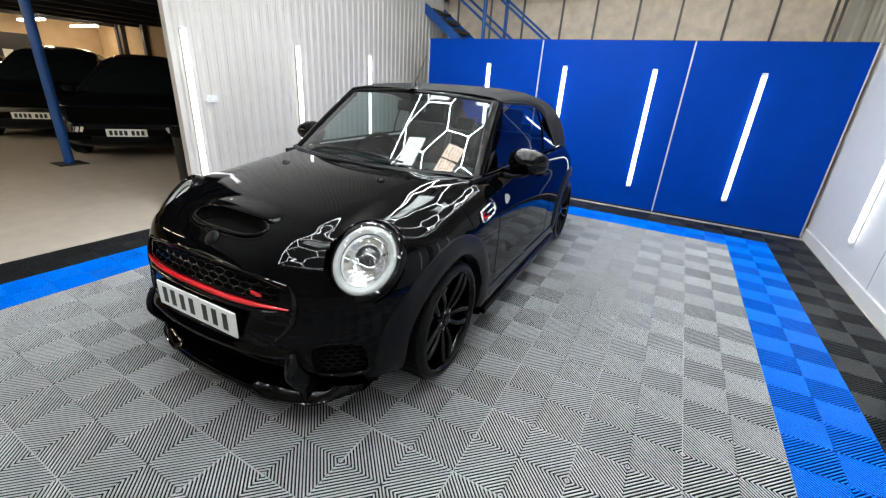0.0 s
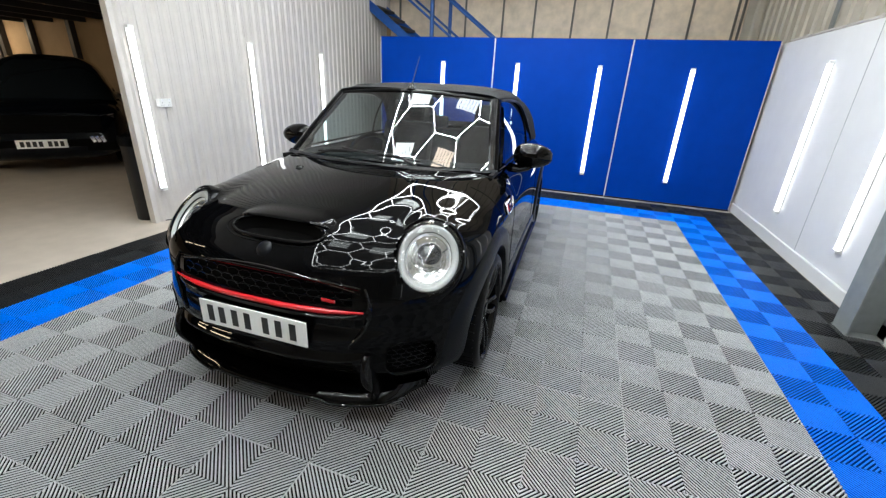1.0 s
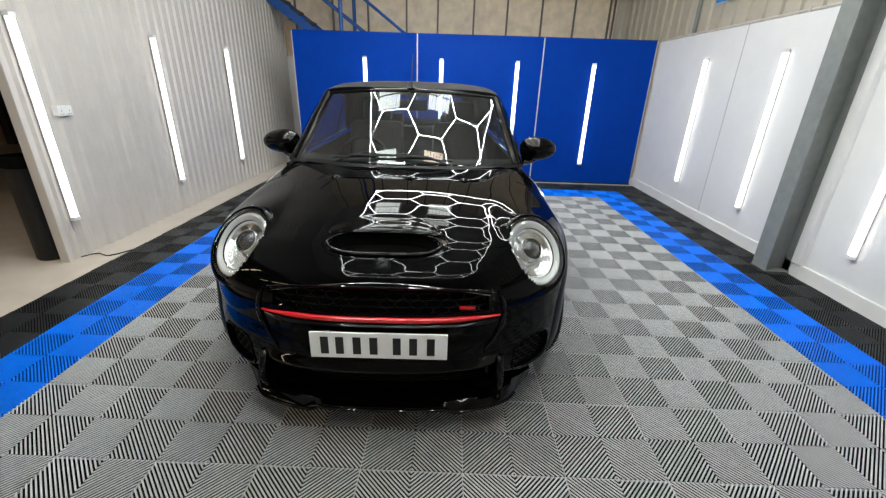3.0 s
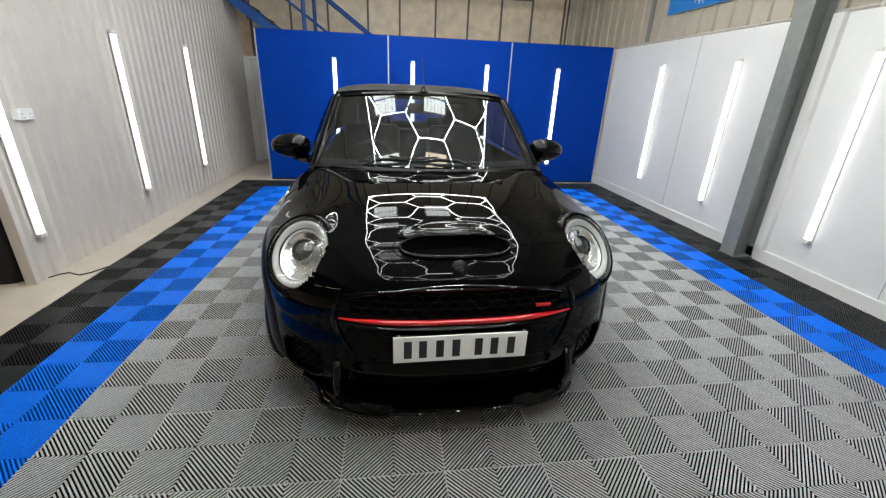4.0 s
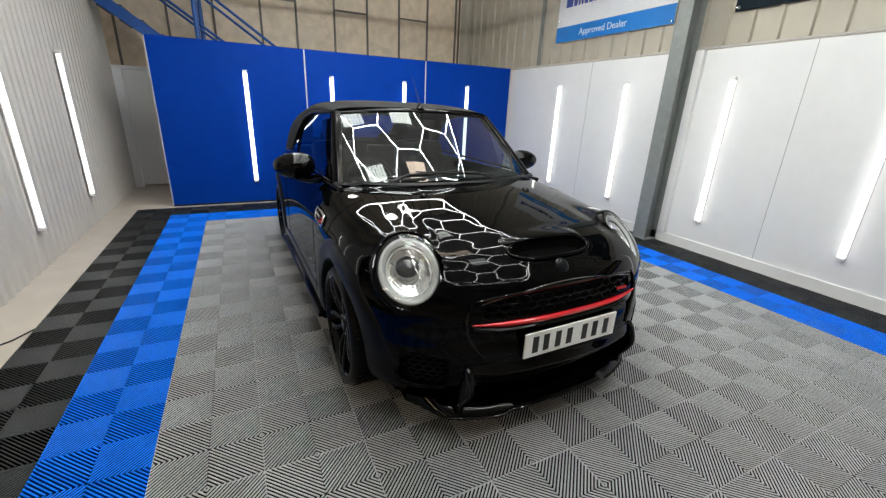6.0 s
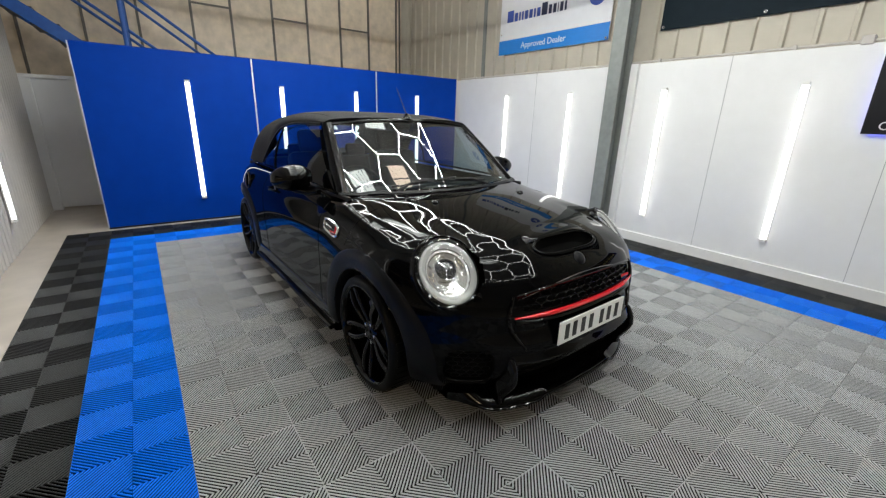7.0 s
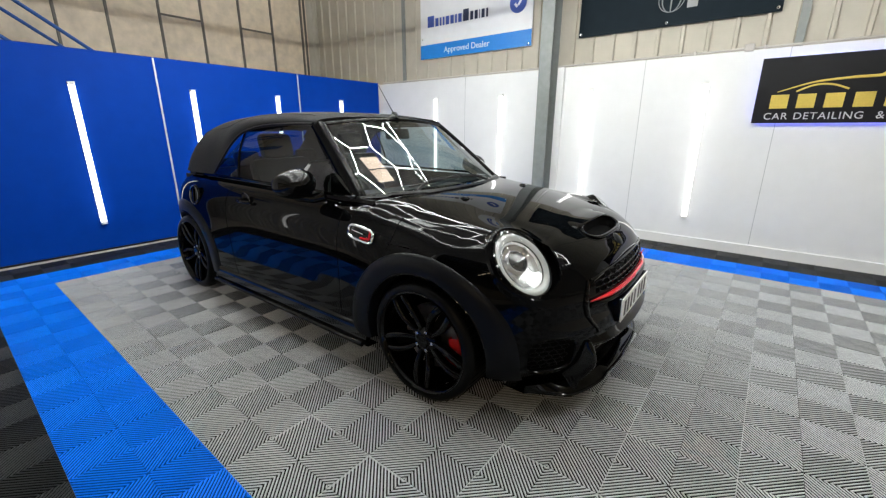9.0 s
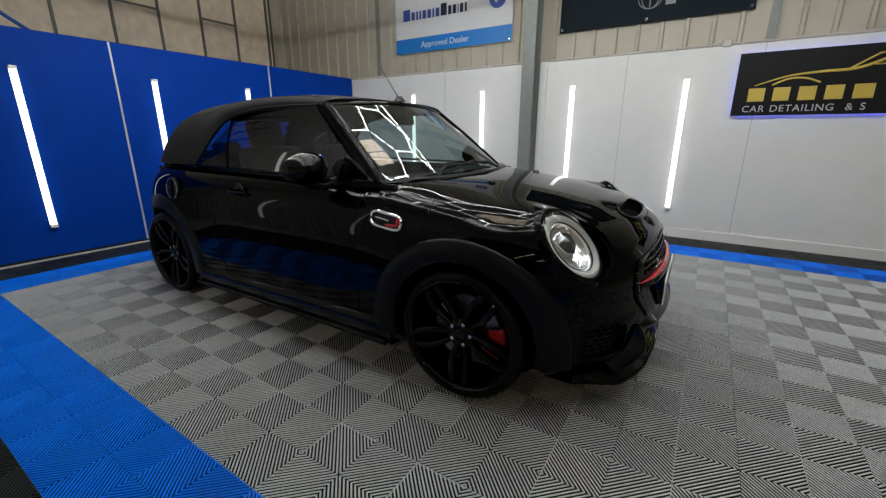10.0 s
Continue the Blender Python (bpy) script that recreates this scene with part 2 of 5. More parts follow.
def text_geo(words, size, depth=0.003, m=None, spacing=1.0):
    """Raised lettering in the xy plane, starting at the origin."""
    cu = bpy.data.curves.new("lettering", "FONT")
    cu.body, cu.size, cu.extrude, cu.space_character = words, size, depth / 2, spacing
    ob = new("lettering", cu)
    bpy.context.view_layer.update()
    me = ob.to_mesh()
    g = Geo().add([v.co[:] for v in me.vertices], [tuple(p.vertices) for p in me.polygons], m)
    ob.to_mesh_clear()
    bpy.data.objects.remove(ob)
    bpy.data.curves.remove(cu)
    return g


def spline(xs, ys):
    """Smooth monotone-ish curve through a few knots, as a function."""
    xs, ys = np.array(xs, float), np.array(ys, float)
    d = np.gradient(ys, xs)

    def at(x):
        x = min(max(x, xs[0]), xs[-1])
        i = min(max(int(np.searchsorted(xs, x)) - 1, 0), len(xs) - 2)
        h = xs[i + 1] - xs[i]
        t = (x - xs[i]) / h
        return float((2 * t**3 - 3 * t**2 + 1) * ys[i] + (t**3 - 2 * t**2 + t) * h * d[i] + (3 * t**2 - 2 * t**3) * ys[i + 1] + (t**3 - t**2) * h * d[i + 1])

    return at


def smooth01(t):
    t = min(max(t, 0), 1)
    return t * t * (3 - 2 * t)


def ribbed(along, height, pitch, depth, flat=0.45, slope=0.14):
    """Trapezoid-ribbed sheet, running along +x from 0, upright in z, ribs towards -y."""
    xs, k = [], int(along / pitch)
    for i in range(k + 1):
        a = i * pitch
        xs += [(a, 0), (a + pitch * flat, 0), (a + pitch * (flat + slope), -depth), (a + pitch * (1 - slope), -depth)]
    xs = [(x, y) for x, y in xs if x <= along] + [(along, 0)]
    g = Geo()
    g.grid([[(x, y, 0) for x, y in xs], [(x, y, height) for x, y in xs]])
    g.grid([[(x, y + 0.004, 0) for x, y in xs], [(x, y + 0.004, height) for x, y in xs]])
    return g


# ---- room ----
FLOOR = -0.018
solid("floor", Geo().box(-20, 4, -6, 9, FLOOR - 0.15, FLOOR), M_EPOXY, "beige epoxy-coated concrete floor, slightly worn", "floor", kind="structure")

# left partition: ribbed steel sheet on a frame
wl = solid("wall_west", ribbed(5.15, 4.6, 0.115, 0.016, 0.36, 0.18), M_SHEET, "light grey ribbed steel partition wall", "wall", kind="structure")
wl.matrix_world = pose(-4.32, 2.385, FLOOR, 0, 0, 90) @ pose(0, 0, 0)
solid("wall_west_core", Geo().box(-4.37, -4.33, 2.375, 7.53, FLOOR, 4.6), M_SHEET, "light grey steel partition core", "wall", kind="structure")
solid("trim", Geo().box(-4.376, -4.302, 2.365, 2.395, FLOOR, 4.6, 0.004), M_SHEET, "light grey folded steel corner trim", "trim", kind="structure")

# far wall, lined with boards between joint strips
solid("wall_north", Geo().box(-8.0, 2.2, 8.02, 8.2, FLOOR, 6.2), M_BOARD, "buff lining boards on the far wall", "wall", kind="structure")
bx = [-5.6, -4.95, -4.25, -3.55, -2.9, -2.187, -1.61, -0.947, -0.335, 0.298, 0.895, 1.53, 1.61]
for x in bx:
    solid("joint_strip", Geo().box(x - 0.017, x + 0.017, 7.992, 8.02, FLOOR, 6.2, 0.003), M_JOINT, "dark grey joint strip between boards", "joint strip", "board joints", "structure")
for a, b, z in ((-2.187, -1.61, 3.02), (-0.947, -0.335, 2.97), (0.298, 0.895, 2.98)):
    solid("joint_strip", Geo().box(a + 0.017, b - 0.017, 7.996, 8.02, z - 0.014, z + 0.014, 0.003), M_JOINT, "dark grey joint strip between boards", "joint strip", "board joints", "structure")
cl = solid("wall_north_cladding", ribbed(0.5, 6.2, 0.25, 0.016), M_CLAD, "cream ribbed cladding sheet in the corner", "wall", kind="structure")
cl.matrix_world = pose(1.65, 7.995, FLOOR)

# right wall: white boards below, ribbed cladding above
solid("wall_east", Geo().box(1.65, 1.86, -3.0, 8.0, FLOOR, 2.04, 0.004), M_WHITE, "white painted board wall, lower half", "wall", kind="structure")
solid("baseboard", Geo().box(1.628, 1.652, -3.0, 8.0, FLOOR, 0.1, 0.006), M_WHITE, "white painted skirting board", "skirting", kind="structure")
for y in (4.12, 1.62, 0.35, -0.9):
    solid("seam", Geo().box(1.6475, 1.6512, y - 0.002, y + 0.002, 0.1, 2.04), M_GREYPRINT, "thin board seam", "seam", "board seams", "structure")
ce = solid("wall_east_cladding", ribbed(11.0, 4.4, 0.25, 0.028, 0.80, 0.04), M_CLAD, "cream ribbed steel cladding, upper half", "wall", kind="structure")
ce.matrix_world = pose(1.9, 8.0575, 2.0, 0, 0, -90)
solid("wall_east_outer", Geo().box(1.93, 2.1, -3.0, 8.2, FLOOR, 6.2), M_CLAD, "outer cladding wall", "wall", kind="structure")
solid("wall_south", Geo().box(-20, 2.1, -6.2, -6.0, FLOOR, 6.2), M_CLAD, "plain cream wall", "wall", kind="structure")
solid("wall_east_rear", Geo().box(1.93, 2.1, -6.0, -3.0, FLOOR, 6.2), M_CLAD, "plain cream wall", "wall", kind="structure")

# roof with louvred panel lights
solid("ceiling", Geo().box(-4.7, 2.1, -6.2, 8.2, 6.2, 6.3), M_ROOF, "pale steel roof over the bay", "roof", kind="structure")


def panel_light(place, material, label):
    p = thing("panel_light", place, label, "ceiling light", "roof panel lights")
    w, d = 0.215, 0.225
    part("frame", Geo().box(-w, w, -d, -d + 0.015, 0, 0.05).box(-w, w, d - 0.015, d, 0, 0.05).box(-w, -w + 0.015, -d + 0.015, d - 0.015, 0, 0.05).box(w - 0.015, w, -d + 0.015, d - 0.015, 0, 0.05).box(-w + 0.015, w - 0.015, -0.009, 0.009, 0.004, 0.03), M_WPLASTIC, p)
    part("back", Geo().box(-w + 0.015, w - 0.015, -d + 0.015, d - 0.015, 0.036, 0.05), M_STEEL, p)
    for k in range(6):
        x = -0.165 + 0.066 * k
        for y0, y1 in ((-d + 0.016, -0.01), (0.01, d - 0.016)):
            part("strip", Geo().box(x - 0.029, x + 0.029, y0, y1, 0.012, 0.03), material, p, "glowing strip")
    for x, y in ((-0.2, -0.2), (0.2, -0.2), (-0.2, 0.2), (0.2, 0.2)):
        part("hanger", Geo().cyl((x, y, 0.05), (x, y, 3.0), 0.002, 6), M_STEEL, p)
    return p


pl0 = panel_light((-2.12, 2.0, 3.2), M_LED, "lit cool white louvred panel light hung under the roof")
for x, y in ((-2.12, 3.05), (-1.2, 3.05), (-2.12, 4.1), (-1.2, 4.1), (-2.12, 0.95), (-1.2, 0.95)):
    copy_thing(pl0, pose(x, y, 3.2))
panel_light((-1.2, 2.0, 3.2), M_LEDWARM, "lit warm white louvred panel light hung under the roof")
solid("ceiling_garage", Geo().box(-20, -4.7, -6.2, 8.2, 2.72, 2.9), M_CEIL, "dark decking under the mezzanine", "ceiling", kind="structure")
solid("ceiling_edge", Geo().box(-4.7, -4.47, -6.0, 8.0, 2.6, 6.3), M_SHEET, "light grey mezzanine front", "wall", kind="structure")
for x in (-5.6, -6.9, -8.2, -9.5, -10.8, -12.1, -13.4, -14.7, -16.0, -17.3):
    solid("ceiling_beam", Geo().box(x - 0.06, x + 0.06, -6.0, 8.0, 2.52, 2.72).box(x - 0.02, x + 0.02, -6, 8, 2.56, 2.7), M_CEIL, "dark steel mezzanine joist", "joist", "mezzanine joists", "structure")

# steel column against the right wall
col = thing("steel_column", (1.54, 2.745, FLOOR), "grey painted steel I-section column against the wall", "column", kind="structure")
part("web", Geo().box(-0.1, 0.1, -0.006, 0.006, 0, 6.2), M_STEEL, col)
for x in (-0.11, 0.088):
    part("flange", Geo().box(x, x + 0.012, -0.083, 0.083, 0, 6.2, 0.003), M_STEEL, col)
part("base_plate", Geo().box(-0.115, 0.105, -0.088, 0.088, 0, 0.02, 0.003), M_STEEL, col)
for y in (5.58, 0.31):
    solid("cladding_rail", Geo().box(1.862, 1.885, y - 0.035, y + 0.035, 2.04, 6.2, 0.004), M_STEEL, "grey steel post on the cladding", "post", "cladding posts", "structure")

solid("trim", Geo().box(1.605, 1.652, 2.56, 2.65, 0.1, 2.04, 0.004), M_WHITE, "white painted batten beside the column", "trim", kind="structure")

# conduit along the top of the white wall
cd = thing("conduit", (1.668, 0, 2.04), "grey electrical conduit with saddle clips along the wall top", "conduit")
part("pipe", Geo().cyl((0, -2.5, 0.02), (0, 5.9, 0.02), 0.012, 10), M_SHEET, cd, smooth=True)
for y in (5.5, 4.2, 3.4, 2.35, 1.15, 0.55, -0.6):
    part("clip", Geo().box(-0.018, 0.018, y - 0.014, y + 0.014, 0, 0.038, 0.004), M_SHEET, cd)
part("junction_box", Geo().box(-0.04, 0.03, 0.64, 0.72, -0.01, 0.06, 0.008), M_SHEET, cd)

# blue display panels
for a, b in ((-3.63, -1.823), (-1.817, -0.003), (0.003, 1.6)):
    pn = thing("display_panel", ((a + b) / 2, 5.98, FLOOR), "tall royal blue panel of a display wall", "panel", "display panels")
    w = (b - a) / 2
    part("board", Geo().box(-w, w, -0.018, 0.018, 0.02, 2.07, 0.004), M_PANEL, pn)
    part("top_edge", Geo().box(-w, w, -0.02, 0.02, 2.07, 2.078, 0.002), M_PANEL, pn)
    for x in (-w, w):
        part("edge_profile", Geo().box(x - 0.006, x + 0.006, -0.025, 0.02, 0.02, 2.072, 0.002), M_ALU, pn, "silver aluminium edge profile")
    part("foot", Geo().box(-w, w, -0.02, 0.05, 0, 0.02), M_BLACKPL, pn)


def tube_light(place):
    """Long LED batten with end caps, lit face towards -y, on a wall at y = 0."""
    t = thing("tube_light", place, "lit white LED batten fixed upright on the wall", "wall light", "wall LED battens")
    part("housing", Geo().box(-0.0255, 0.0255, -0.028, 0.0, 0, 1.46, 0.003), M_WPLASTIC, t)
    part("diffuser", Geo().grid([[(x, y, z) for x, y in [(0.0262, -0.014)] + [(0.026 * math.cos(a), -0.027 - 0.015 * math.sin(a)) for a in [math.radians(180 * i / 16) for i in range(17)]] + [(-0.0262, -0.014)]] for z in (0.03, 1.43)]), M_TUBE, t, "glowing white diffuser", True)
    for z in (0.0, 1.43):
        part("end_cap", Geo().box(-0.028, 0.028, -0.045, 0.0, z, z + 0.03, 0.004), M_WPLASTIC, t)
    return t


t0 = tube_light(pose(-2.585, 5.963, 0.28))
for x in (-1.466, -0.36, 0.75):
    copy_thing(t0, pose(x, 5.963, 0.28))
for y in (4.69, 3.48, 2.22, 0.99, -2.0):
    copy_thing(t0, pose(1.65, y, 0.31, 0, 0, -90))
for y in (2.5, 3.895, 5.29):
    copy_thing(t0, pose(-4.297, y, 0.3, 0, 0, 90))

# hexagon light grid over the bay
HX, HY, HZ, HS, HP = -1.32, 2.0, 2.9, 0.42, -0.364
grid_lamp = thing("hexagon_light", (HX, HY, HZ), "lit white hexagon LED tube grid hung over the bay", "ceiling light")
hh = HS * math.sqrt(3)
HWID, HLEN = 2.5 * HS + 0.004, 2.7
edges = {}


def clip_edge(p, q):
    d = (q[0] - p[0], q[1] - p[1])
    t0_, t1_ = 0.0, 1.0
    if abs(d[1]) > 1e-9:
        for s in (-HLEN, HLEN):
            t = (s - p[1]) / d[1]
            if 0 < t < 1:
                if (p[1] - s) * (1 if s > 0 else -1) > 0:
                    t0_ = max(t0_, t)
                else:
                    t1_ = min(t1_, t)
    if abs(d[0]) > 1e-9:
        for s in (-HWID, HWID):
            t = (s - p[0]) / d[0]
            if 0 < t < 1:
                if (p[0] - s) * (1 if s > 0 else -1) > 0:
                    t0_ = max(t0_, t)
                else:
                    t1_ = min(t1_, t)
    if t1_ <= t0_ + 1e-6:
        return p, p
    return (p[0] + d[0] * t0_, p[1] + d[1] * t0_), (p[0] + d[0] * t1_, p[1] + d[1] * t1_)


for c in (-1, 0, 1):
    for r in range(-6, 7):
        cx, cy = c * 1.5 * HS, r * hh + HP + (0.5 * hh if c == 0 else 0)
        ring = [(cx + HS * math.cos(math.pi / 3 * k), cy + HS * math.sin(math.pi / 3 * k)) for k in range(6)]
        for k in range(6):
            p, q = ring[k], ring[(k + 1) % 6]
            if max(p[1], q[1]) < -HLEN - 1e-6 or min(p[1], q[1]) > HLEN + 1e-6 or max(p[0], q[0]) < -HWID - 1e-6 or min(p[0], q[0]) > HWID + 1e-6:
                continue
            a, b = clip_edge(p, q)
            key = tuple(sorted(((round(a[0], 3), round(a[1], 3)), (round(b[0], 3), round(b[1], 3)))))
            if key[0] != key[1] and max(abs(key[0][1]), abs(key[1][1])) <= HLEN + 0.01:
                edges[key] = True
fx = HWID
corners = [(-fx, -HLEN), (fx, -HLEN), (fx, HLEN), (-fx, HLEN)]
edge_list = list(edges) + [(corners[i], corners[(i + 1) % 4]) for i in range(4)]
for a, b in edge_list:
    part("light_tube", Geo().tube([(a[0], a[1], 0), (b[0], b[1], 0)], 0.0046, 8), M_HEX, grid_lamp, smooth=True)
for x, y in corners + [(0, -HLEN), (0, HLEN)]:
    part("hanger", Geo().cyl((x, y, 0.012), (x, y, 6.2 - HZ), 0.002, 6), M_STEEL, grid_lamp)

# socket on the ribbed wall
so = thing("wall_socket", pose(-4.33, 2.7, 1.12, 0, 0, 90), "white double power socket on the ribbed wall", "socket")
part("box", Geo().box(-0.06, 0.06, -0.05, 0.0, -0.035, 0.035, 0.005), M_WPLASTIC, so)
part("face_plate", Geo().box(-0.062, 0.062, -0.058, -0.05, -0.037, 0.037, 0.003), M_WPLASTIC, so)
for x in (-0.035, 0.035):
    part("switch", Geo().box(x - 0.008, x + 0.008, -0.064, -0.058, 0.012, 0.032, 0.002), M_VINYL, so)
    for u, w, h, zz in ((0, 0.004, 0.009, 0.0), (-0.011, 0.008, 0.004, -0.022), (0.011, 0.008, 0.004, -0.022)):
        part("pin_hole", Geo().box(x + u - w / 2, x + u + w / 2, -0.0595, -0.057, zz - h / 2, zz + h / 2), M_BLACKPL, so)

# white door leaf and frame in the far corner
dr = thing("door_1", (-4.02, 7.55, FLOOR), "white low door in a white frame, closed", "door", kind="structure")
part("leaf", Geo().box(-0.18, 0.6, 0.03, 0.07, 0.03, 1.75, 0.003), M_WHITE, dr)
for x, w in ((-0.33, 0.15), (0.6, 0.1)):
    part("frame", Geo().box(x, x + w, -0.02, 0.1, 0, 1.75, 0.006), M_WHITE, dr)
part("frame_head", Geo().box(-0.33, 0.7, -0.025, 0.1, 1.75, 1.80, 0.005), M_WHITE, dr)

# blue steel staircase behind the panels
stair = thing("staircase", (0, 0, FLOOR), "blue painted steel staircase with handrails and dark treads", "staircase", kind="structure")
SX0, SZ0, SX1, SZ1 = -4.6, 2.86, -1.2, 0.41
for y in (6.87, 7.55):
    ang = math.atan2(SZ1 - SZ0, SX1 - SX0)
    L_ = math.hypot(SX1 - SX0, SZ1 - SZ0)
    part("stringer", Geo().box(0, L_, -0.012, 0.012, -0.07, 0.07, 0.004, pose(SX0, y, SZ0) @ Matrix.Rotation(-ang, 4, "Y")), M_BLUESTEEL, stair)
    for dz in (0.61, 1.11):
        part("handrail", Geo().cyl((SX0, y, SZ0 + dz), (SX1, y, SZ1 + dz), 0.02, 10), M_BLUESTEEL, stair, smooth=True)
    for k in (0.03, 0.95):
        x, z = SX0 + (SX1 - SX0) * k, SZ0 + (SZ1 - SZ0) * k
        part("post", Geo().box(x - 0.022, x + 0.022, y - 0.022, y + 0.022, z, z + 1.11, 0.004), M_BLUESTEEL, stair)
for i in range(16):
    k = (i + 0.5) / 16
    x, z = SX0 + (SX1 - SX0) * k, SZ0 + (SZ1 - SZ0) * k
    part("tread", Geo().box(x - 0.13, x + 0.13, 6.885, 7.535, z - 0.02, z + 0.02, 0.003), M_DARKSTEEL, stair)
bp = thing("steel_post", (-3.1, 6.75, FLOOR), "blue painted round steel post beside the staircase", "post")
part("shaft", Geo().cyl((0, 0, 0.01), (0, 0, 6.2), 0.032, 20), M_BLUESTEEL, bp, smooth=True)
part("base_plate", Geo().box(-0.15, 0.15, -0.1, 0.1, 0, 0.014, 0.003), M_DARKSTEEL, bp)
copy_thing(bp, pose(-3.07, 7.6, FLOOR))
solid("landing", Geo().box(-6.0, -4.47, 6.5, 8.0, 2.9, 3.06), M_BLUESTEEL, "blue steel stair landing", "landing", kind="structure")

# signs on the right wall
sg = thing("dealer_sign", pose(1.86, 5.18, 2.39, 90, 0, -90), "white and blue printed dealer sign board", "sign")
part("board", Geo().box(0, 2.01, 0, 1.0, -0.006, 0.006, 0.002), M_VINYL, sg)
part("blue_band", Geo().box(0.002, 2.008, 0.002, 0.21, 0.006, 0.010), M_CYAN, sg, "sky blue band")
first = text_geo("Approved", 0.12, 0.003, pose(0.49, 0.068, 0.0125))
part("lettering", first, M_VINYL, sg, "white lettering")
part("lettering", text_geo("Dealer", 0.12, 0.003, pose(max(p[0] for p in first.v) + 0.04, 0.068, 0.0125)), M_VINYL, sg, "white lettering")
x = 0.14
for i, w in enumerate((0.16, 0.09, 0.06, 0.06, 0.09, 0.09, 0.06, 0.09, 0.13, 0.08, 0.08, 0.04, 0.08, 0.06)):
    part("mark_bar", Geo().box(x + 0.014, x + w - 0.014, 0.46, 0.62 if i in (0, 8) else 0.575, 0.006, 0.009, 0.0), M_INDIGO if i < 8 else M_NAVY, sg)
    x += w
part("mark_disc", Geo().revolve([(0, 0), (0.13, 0), (0.13, 0.004), (0, 0.004)], 32, pose(1.78, 0.56, 0.006)), M_INDIGO, sg, "round blue mark")
part("mark_tick", Geo().box(-0.015, 0.015, -0.03, 0.07, 0, 0.003, 0, pose(1.8, 0.55, 0.0105, 0, 0, -35)).box(-0.015, 0.015, -0.03, 0.03, 0, 0.003, 0, pose(1.75, 0.53, 0.0105, 0, 0, 40)), M_VINYL, sg)
for x, y in ((0.04, 0.3), (1.97, 0.03), (1.97, 0.9), (0.04, 0.9)):
    part("fixing", Geo().revolve([(0, 0.006), (0.016, 0.006), (0.012, 0.012), (0, 0.013)], 12, pose(x, y, 0.002)), M_CHROME, sg, smooth=True)
bn = thing("vinyl_banner", pose(1.86, 2.51, 2.4, 90, 0, -90), "dark slate printed vinyl banner with eyelets", "banner")
part("sheet", Geo().box(0, 2.02, 0, 0.95, -0.003, 0.003), M_BANNER, bn)
for x in (0.03, 1.0, 1.985):
    part("eyelet", Geo().revolve([(0.007, 0.003), (0.018, 0.003), (0.015, 0.008), (0.007, 0.006)], 12, pose(x, 0.035, 0.002)), M_CHROME, bn, smooth=True)
for k in range(4):
    r = 0.13
    part("printed_line", Geo().tube([(1.02 + r * math.cos(a) * math.cos(k * 0.8), 0.27 + r * math.sin(a), 0.0045) for a in [2 * math.pi * i / 24 for i in range(24)]], 0.004, 4, True), M_GREYPRINT, bn)
part("printed_line", Geo().box(1.18, 1.28, 0.16, 0.26, 0.0032, 0.005), M_GREYPRINT, bn)
part("printed_line", Geo().box(1.72, 1.9, 0.2, 0.225, 0.0032, 0.005), M_GREYPRINT, bn)

lg = thing("backlit_sign", pose(1.6, 0.545, 1.35, 90, 0, -90), "black acrylic backlit sign with gold car outline", "sign")
part("face", Geo().box(0, 1.95, 0, 0.595, -0.004, 0.004, 0.002), M_SIGNBLACK, lg)
part("back_tray", Geo().box(0.03, 1.92, 0.03, 0.565, -0.028, -0.006), M_BLACKPL, lg)
for a in ((0.035, 1.915, 0.014, 0.026), (0.035, 1.915, 0.57, 0.582)):
    part("led_strip", Geo().box(a[0], a[1], a[2], a[3], -0.04, -0.032), M_HALO, lg, "glowing blue LED strip")
for a in ((0.014, 0.026), (1.924, 1.936)):
    part("led_strip", Geo().box(a[0], a[1], 0.04, 0.555, -0.04, -0.032), M_HALO, lg, "glowing blue LED strip")
for x in (0.3, 1.65):
    part("stand_off", Geo().box(x - 0.02, x + 0.02, 0.28, 0.32, -0.05, -0.028), M_BLACKPL, lg)
# gold brand shapes as plain blocks
x = 0.12
for w in (0.155, 0.15, 0.15, 0.15, 0.16):
    g = Geo().box(x, x + w - 0.02, 0.135, 0.26, 0.004, 0.01, 0.002)
    part("gold_block", g, M_GOLD, lg)
    x += w + 0.045
for words, x in (("CAR", 0.09), ("DETAILING", 0.315), ("&", 0.875), ("S", 0.975)):
    part("lettering", text_geo(words, 0.088, 0.003, pose(x, 0.035, 0.006), 1.12), M_SILVERTXT, lg, "silver lettering")
cur = spline([0.0, 0.25, 0.5, 0.75, 1.0, 1.25, 1.6], [0.285, 0.36, 0.385, 0.4, 0.5, 0.545, 0.52])
part("car_outline", Geo().tube([(0.16 + i * 0.04, cur(i * 0.04) + 0.0, 0.008) for i in range(38)], [0.004 + 0.008 * math.sin(math.pi * min(i / 20, 1) / 2) for i in range(38)], 6, squash=0.4), M_GOLD, lg, smooth=True)
cur2 = spline([0.0, 0.12, 0.26, 0.36], [0.285, 0.335, 0.33, 0.29])
part("car_outline", Geo().tube([(0.3 + i * 0.02, cur2(i * 0.02), 0.008) for i in range(19)], 0.008, 6, squash=0.5), M_GOLD, lg, smooth=True)
part("car_outline", Geo().tube([(0.85, 0.40, 0.008), (1.02, 0.51, 0.008), (1.3, 0.545, 0.008)], 0.008, 6, squash=0.5).tube([(1.0, 0.42, 0.008), (1.12, 0.5, 0.008), (1.3, 0.5, 0.008), (1.3, 0.42, 0.008)], 0.006, 6, True, squash=0.5), M_GOLD, lg, smooth=True)

